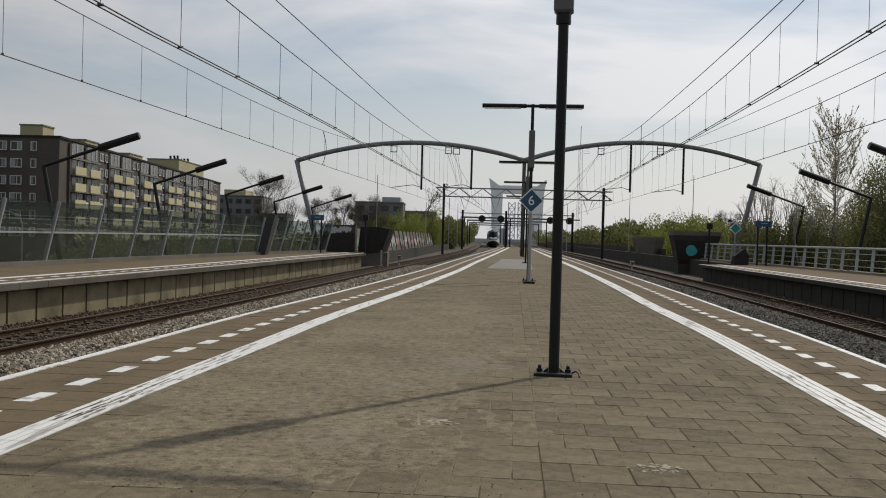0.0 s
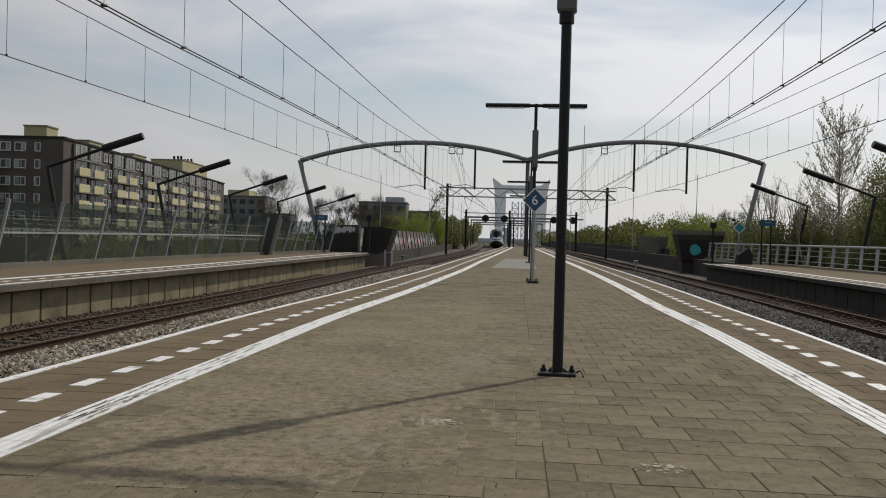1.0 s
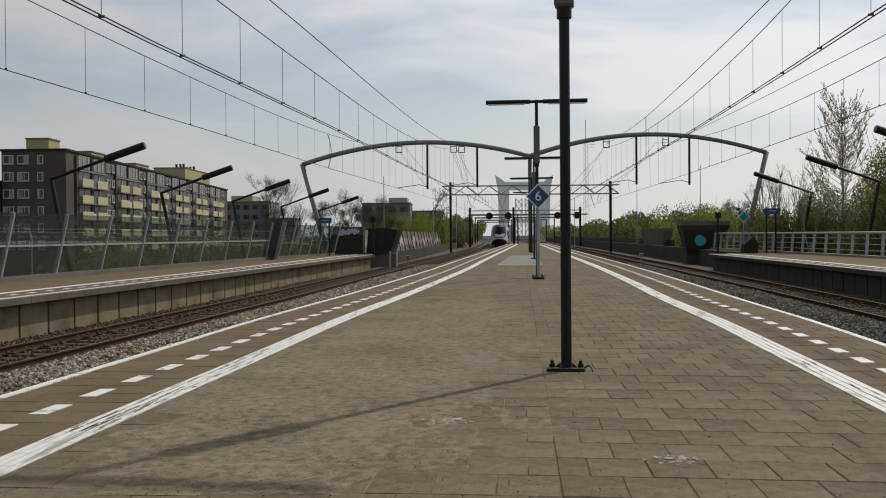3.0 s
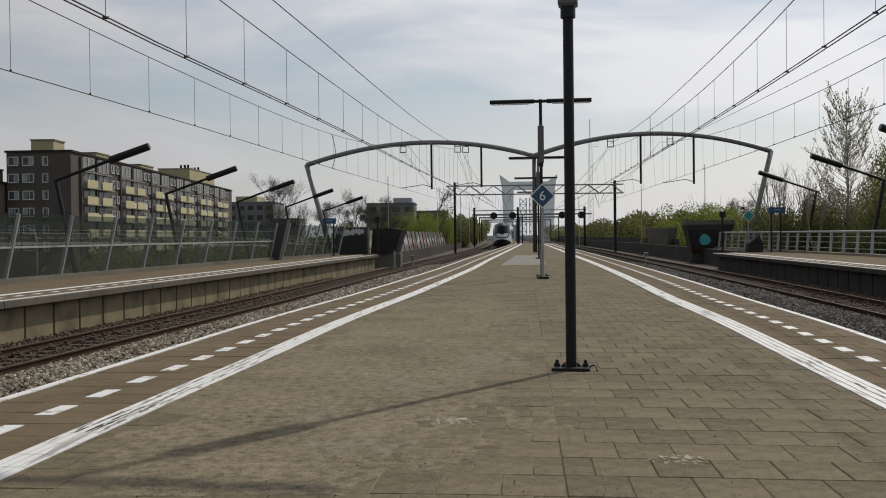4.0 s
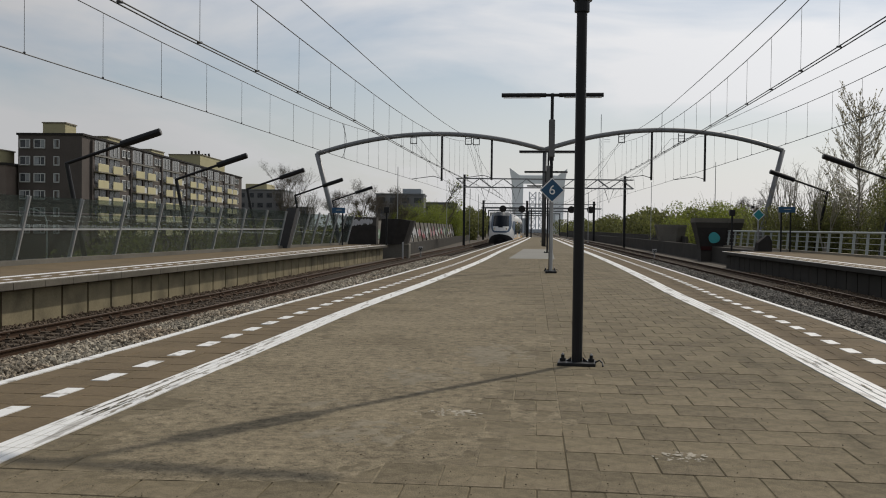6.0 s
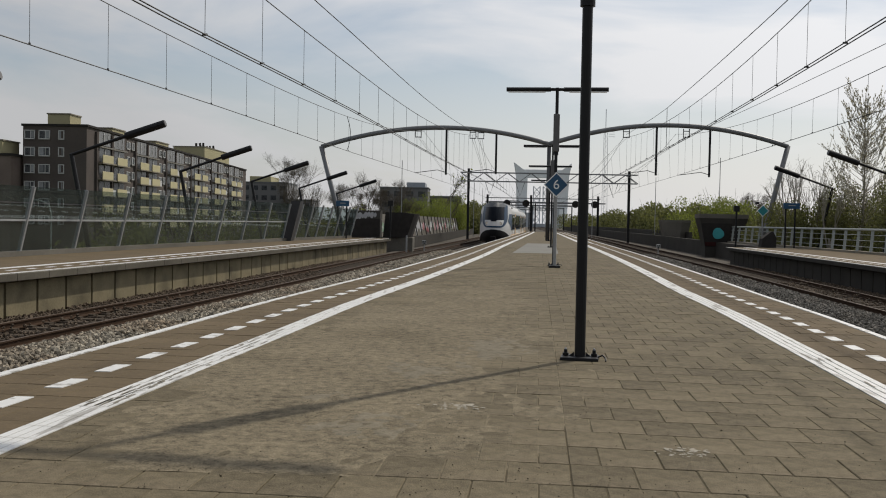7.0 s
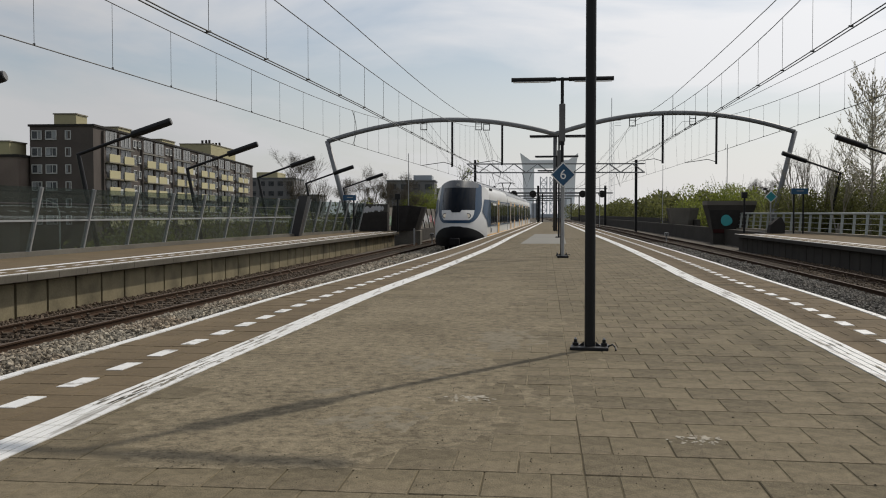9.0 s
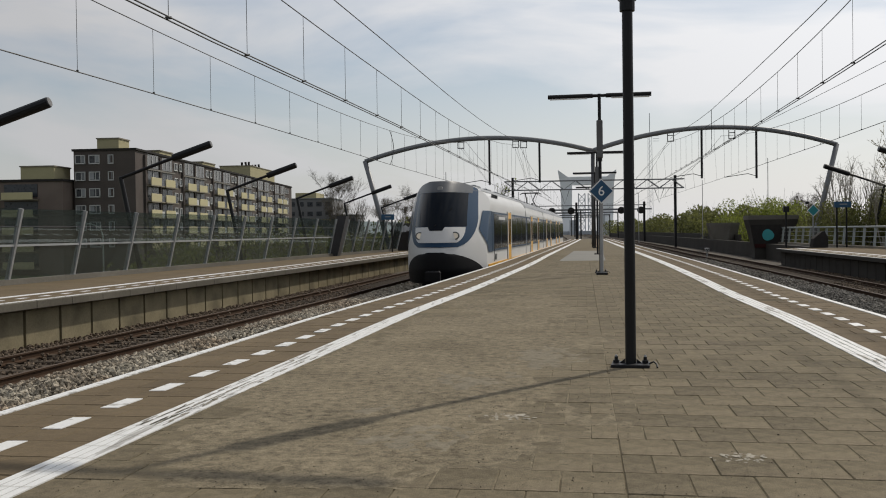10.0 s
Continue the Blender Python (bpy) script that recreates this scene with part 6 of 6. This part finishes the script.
HAZE_FILM = material("pale cement haze", (0.172, 0.150, 0.109), 0.95, vary=0.3, scale=4, fine=70, bump=0.4, speck=2.0)
build_smears()


def build_paint_wear():
    """Long streaks where the guide line's paint has worn through."""
    rng = random.Random(33)
    for guide, sign, spans, label in ((guide_l, 1, ((6.0, 6.9, 40), (6.9, 9.4, 46), (9.4, 13.5, 22)), "dark worn streaks in the white guide line"), (guide_r, -1, ((4.5, 16.0, 40),), "thin worn streaks in the white guide line")):
        s = Shape()
        for y0, y1, count in spans:
            for _ in range(count):
                y, l = rng.uniform(y0, y1), rng.uniform(0.06, 0.34)
                d = sign * rng.choice((0.03, 0.056, 0.06, 0.118, 0.122, 0.15, 0.178, 0.2)) + rng.gauss(0, 0.006)
                w = rng.uniform(0.003, 0.010) * (1 if y < 9.4 else 0.6)
                n = 5
                left = [(guide(y + l * k / n) + d - w * rng.uniform(0.2, 1.0), y + l * k / n, 0.0092) for k in range(n + 1)]
                right = [(guide(y + l * k / n) + d + w * rng.uniform(0.2, 1.0), y + l * k / n, 0.0092) for k in range(n + 1)]
                s.add(left + right, [(k, n + 1 + k, n + 2 + k, k + 1) for k in range(n)])
        # cross joints between the guide tiles
        y = 4.6
        while y < 16:
            s.add([(guide(y), y, 0.0094), (guide(y) + sign * 0.236, y - 0.02, 0.0094), (guide(y) + sign * 0.236, y - 0.016, 0.0094), (guide(y), y + 0.004, 0.0094)], [(0, 1, 2, 3)])
            y += 0.3
        single("paint_wear", s, WORN, label, "worn paint", "worn paint", kind="stuff")


WORN = material("bare concrete under worn paint", (0.23, 0.21, 0.17), 0.9, vary=0.3, scale=6, fine=60, bump=0.2)
build_paint_wear()


def build_grit():
    """Dark crumbs and little stones lying about on the tiles."""
    rng = random.Random(12)
    s = Shape()
    for _ in range(1500):
        y = 4.3 + 11 * rng.random() ** 1.5
        x = rng.uniform(guide_l(y) + 0.3, guide_r(y) - 0.3) if rng.random() < 0.7 else rng.gauss(-0.3 + 0.08 * y, 0.8)
        r = rng.uniform(0.002, 0.0052) * (1.5 if rng.random() < 0.1 else 1)
        c = Vector((x, y, 0.004))
        v = [c + Vector((r * math.cos(a) * rng.uniform(0.6, 1.3), r * math.sin(a) * rng.uniform(0.6, 1.3), 0)) for a in (0.2, 1.5, 2.7, 4.0, 5.2)] + [c + Vector((0, 0, r * 0.9))]
        s.add(v, [(k, (k + 1) % 5, 5) for k in range(5)])
    single("grit", s, GRIT, "scattered dark crumbs and tiny stones on the tiles", "grit", kind="stuff")


GRIT = material("dark grit", (0.07, 0.057, 0.04), 0.95, vary=0.3, scale=6, fine=60, island=1.8)
build_grit()
SPLASH = material("pale mortar", (0.32, 0.295, 0.24), 0.9, vary=0.25, scale=6, fine=60)
build_splashes()


def build_tiles():
    rng = random.Random(2)
    W, D, G = 0.306, 0.397, 0.0024
    seam = lambda s: 0.56 + 0.07 * (s - 5.4)
    near, rest = [], Shape()

    def corner(u, s, k):
        return seam(s) + u, s - k * u

    def slab(shape, q, z):
        e = 0.0045
        cx, cy = sum(p[0] for p in q) / 4, sum(p[1] for p in q) / 4
        top = [(p[0] + (cx - p[0]) * e / 0.15, p[1] + (cy - p[1]) * e / 0.2, z) for p in q]
        mid = [(p[0], p[1], z - e) for p in q]
        low = [(p[0], p[1], -0.034) for p in q]
        return shape.add(low + mid + top, [(i, (i + 1) % 4, 4 + (i + 1) % 4, 4 + i) for i in range(4)] + [(4 + i, 4 + (i + 1) % 4, 8 + (i + 1) % 4, 8 + i) for i in range(4)] + [(8, 9, 10, 11)])

    row = 0
    s = -3.0
    while s < 48.2:
        for k, sign in ((0.085, -1), (0.115, 1)):
            off = 0.0 if row % 2 else -W / 2
            for i in range(-1, 22):
                a, b = max(off + i * W, 0.0), off + (i + 1) * W
                if b <= 0.03:
                    continue
                a, b = sign * (a + G), sign * (b - G)
                if sign < 0:
                    a, b = b, a
                lo, hi = guide_l(s) + 0.242 - seam(s), guide_r(s) - 0.274 - seam(s)
                a, b = max(a, lo), min(b, hi)
                if b - a < 0.03:
                    continue
                q = [corner(a, s + G, k), corner(b, s + G, k), corner(b, s + D - G, k), corner(a, s + D - G, k)]
                z = rng.gauss(0, 0.0012)
                mid_y, mid_x = q[0][1], (q[0][0] + q[1][0]) / 2
                if 4.0 < mid_y < 7.9 and -1.7 < mid_x < 2.9 and len(near) < 300:
                    near.append((q, z))
                else:
                    slab(rest, q, z)
        s += D
        row += 1
    tagged(part("joined_tiles", rest, PAVER, platform, "worn beige concrete tiles"), kind="stuff")
    for q, z in near:
        cx, cy = sum(p[0] for p in q) / 4, sum(p[1] for p in q) / 4
        ob = part("tile", slab(Shape(), [(p[0] - cx, p[1] - cy) for p in q], z), PAVER_ONE, platform)
        ob.location = (cx, cy, 0)
    # brown tiles between the white line and the edge
    strip = Shape()
    for edge, sign in ((edge_l, 1), (edge_r, -1)):
        y, r = -3.0, 0
        while y < 48:
            w = (guide_l(y) - edge_l(y) if sign > 0 else edge_r(y) - guide_r(y)) - 0.006
            cuts = [0.088, 0.44, 0.74, w] if r % 2 else [0.088, 0.30, 0.59, 0.89, w]
            for a, b in zip(cuts, cuts[1:]):
                xa, xb = sorted((sign * (a + 0.003), sign * (b - 0.003)))
                k = 0.085
                q = [(edge(y) + xa, y + 0.003 - k * xa), (edge(y) + xb, y + 0.003 - k * xb), (edge(y + D) + xb, y + D - 0.003 - k * xb), (edge(y + D) + xa, y + D - 0.003 - k * xa)]
                slab(strip, q, rng.gauss(-0.001, 0.0012))
            y += D
            r += 1
    tagged(part("edge_tiles", strip, EDGE_PAVER, platform, "brown concrete edge tiles"), kind="stuff")


build_tiles()


def build_ramp_patch():
    s = Shape()
    pts = [(1.75, 39.0), (3.55, 39.0), (5.0, 57.0), (3.4, 57.0)]
    s.add([(x, y, 0.004) for x, y in pts], [(0, 1, 2, 3)])
    part("pale_patch", s, PALE, platform, "pale grey concrete patch")


PALE = material("pale grey concrete", (0.20, 0.195, 0.175), 0.85, vary=0.15, scale=0.5, fine=12, bump=0.1)
build_ramp_patch()


# distance of the nose along the line of sight, second by second
NOSE = [(t, 32.8 + 18.6 * (10.0 - t) + 0.095 * (10.0 - t) ** 2 if t > 5 else 32.3 + 19.45 * (10.0 - t)) for t in (0.0, 1.0, 2.0, 3.0, 4.0, 5.0, 6.0, 7.0, 8.0, 9.0, 9.5, 10.0)]


def motions():
    line = track_lines[0]
    heads, rel = [], [[] for _ in train_cars]
    for t, y0 in NOSE:
        def pose_of(s0, length):
            ya, yb = y0 + s0 * 0.9955, y0 + (s0 + length) * 0.9955
            xa, xb = line(ya) + 0.2 * min(1, s0 / 19), line(yb) + 0.2
            return pose(xa, ya, 0, 0, 0, -math.degrees(math.atan2(xb - xa, yb - ya)))
        lead = pose_of(0.0, FRONT_CAR)
        heads.append((t, lead))
        for k, (car, s0, length) in enumerate(train_cars):
            rel[k].append((t, lead.inverted() @ pose_of(s0, length) @ Matrix.Translation((0, 0, RAIL))))
    walk(train, heads)
    for k, (car, s0, length) in enumerate(train_cars):
        walk(car, rel[k])


motions()
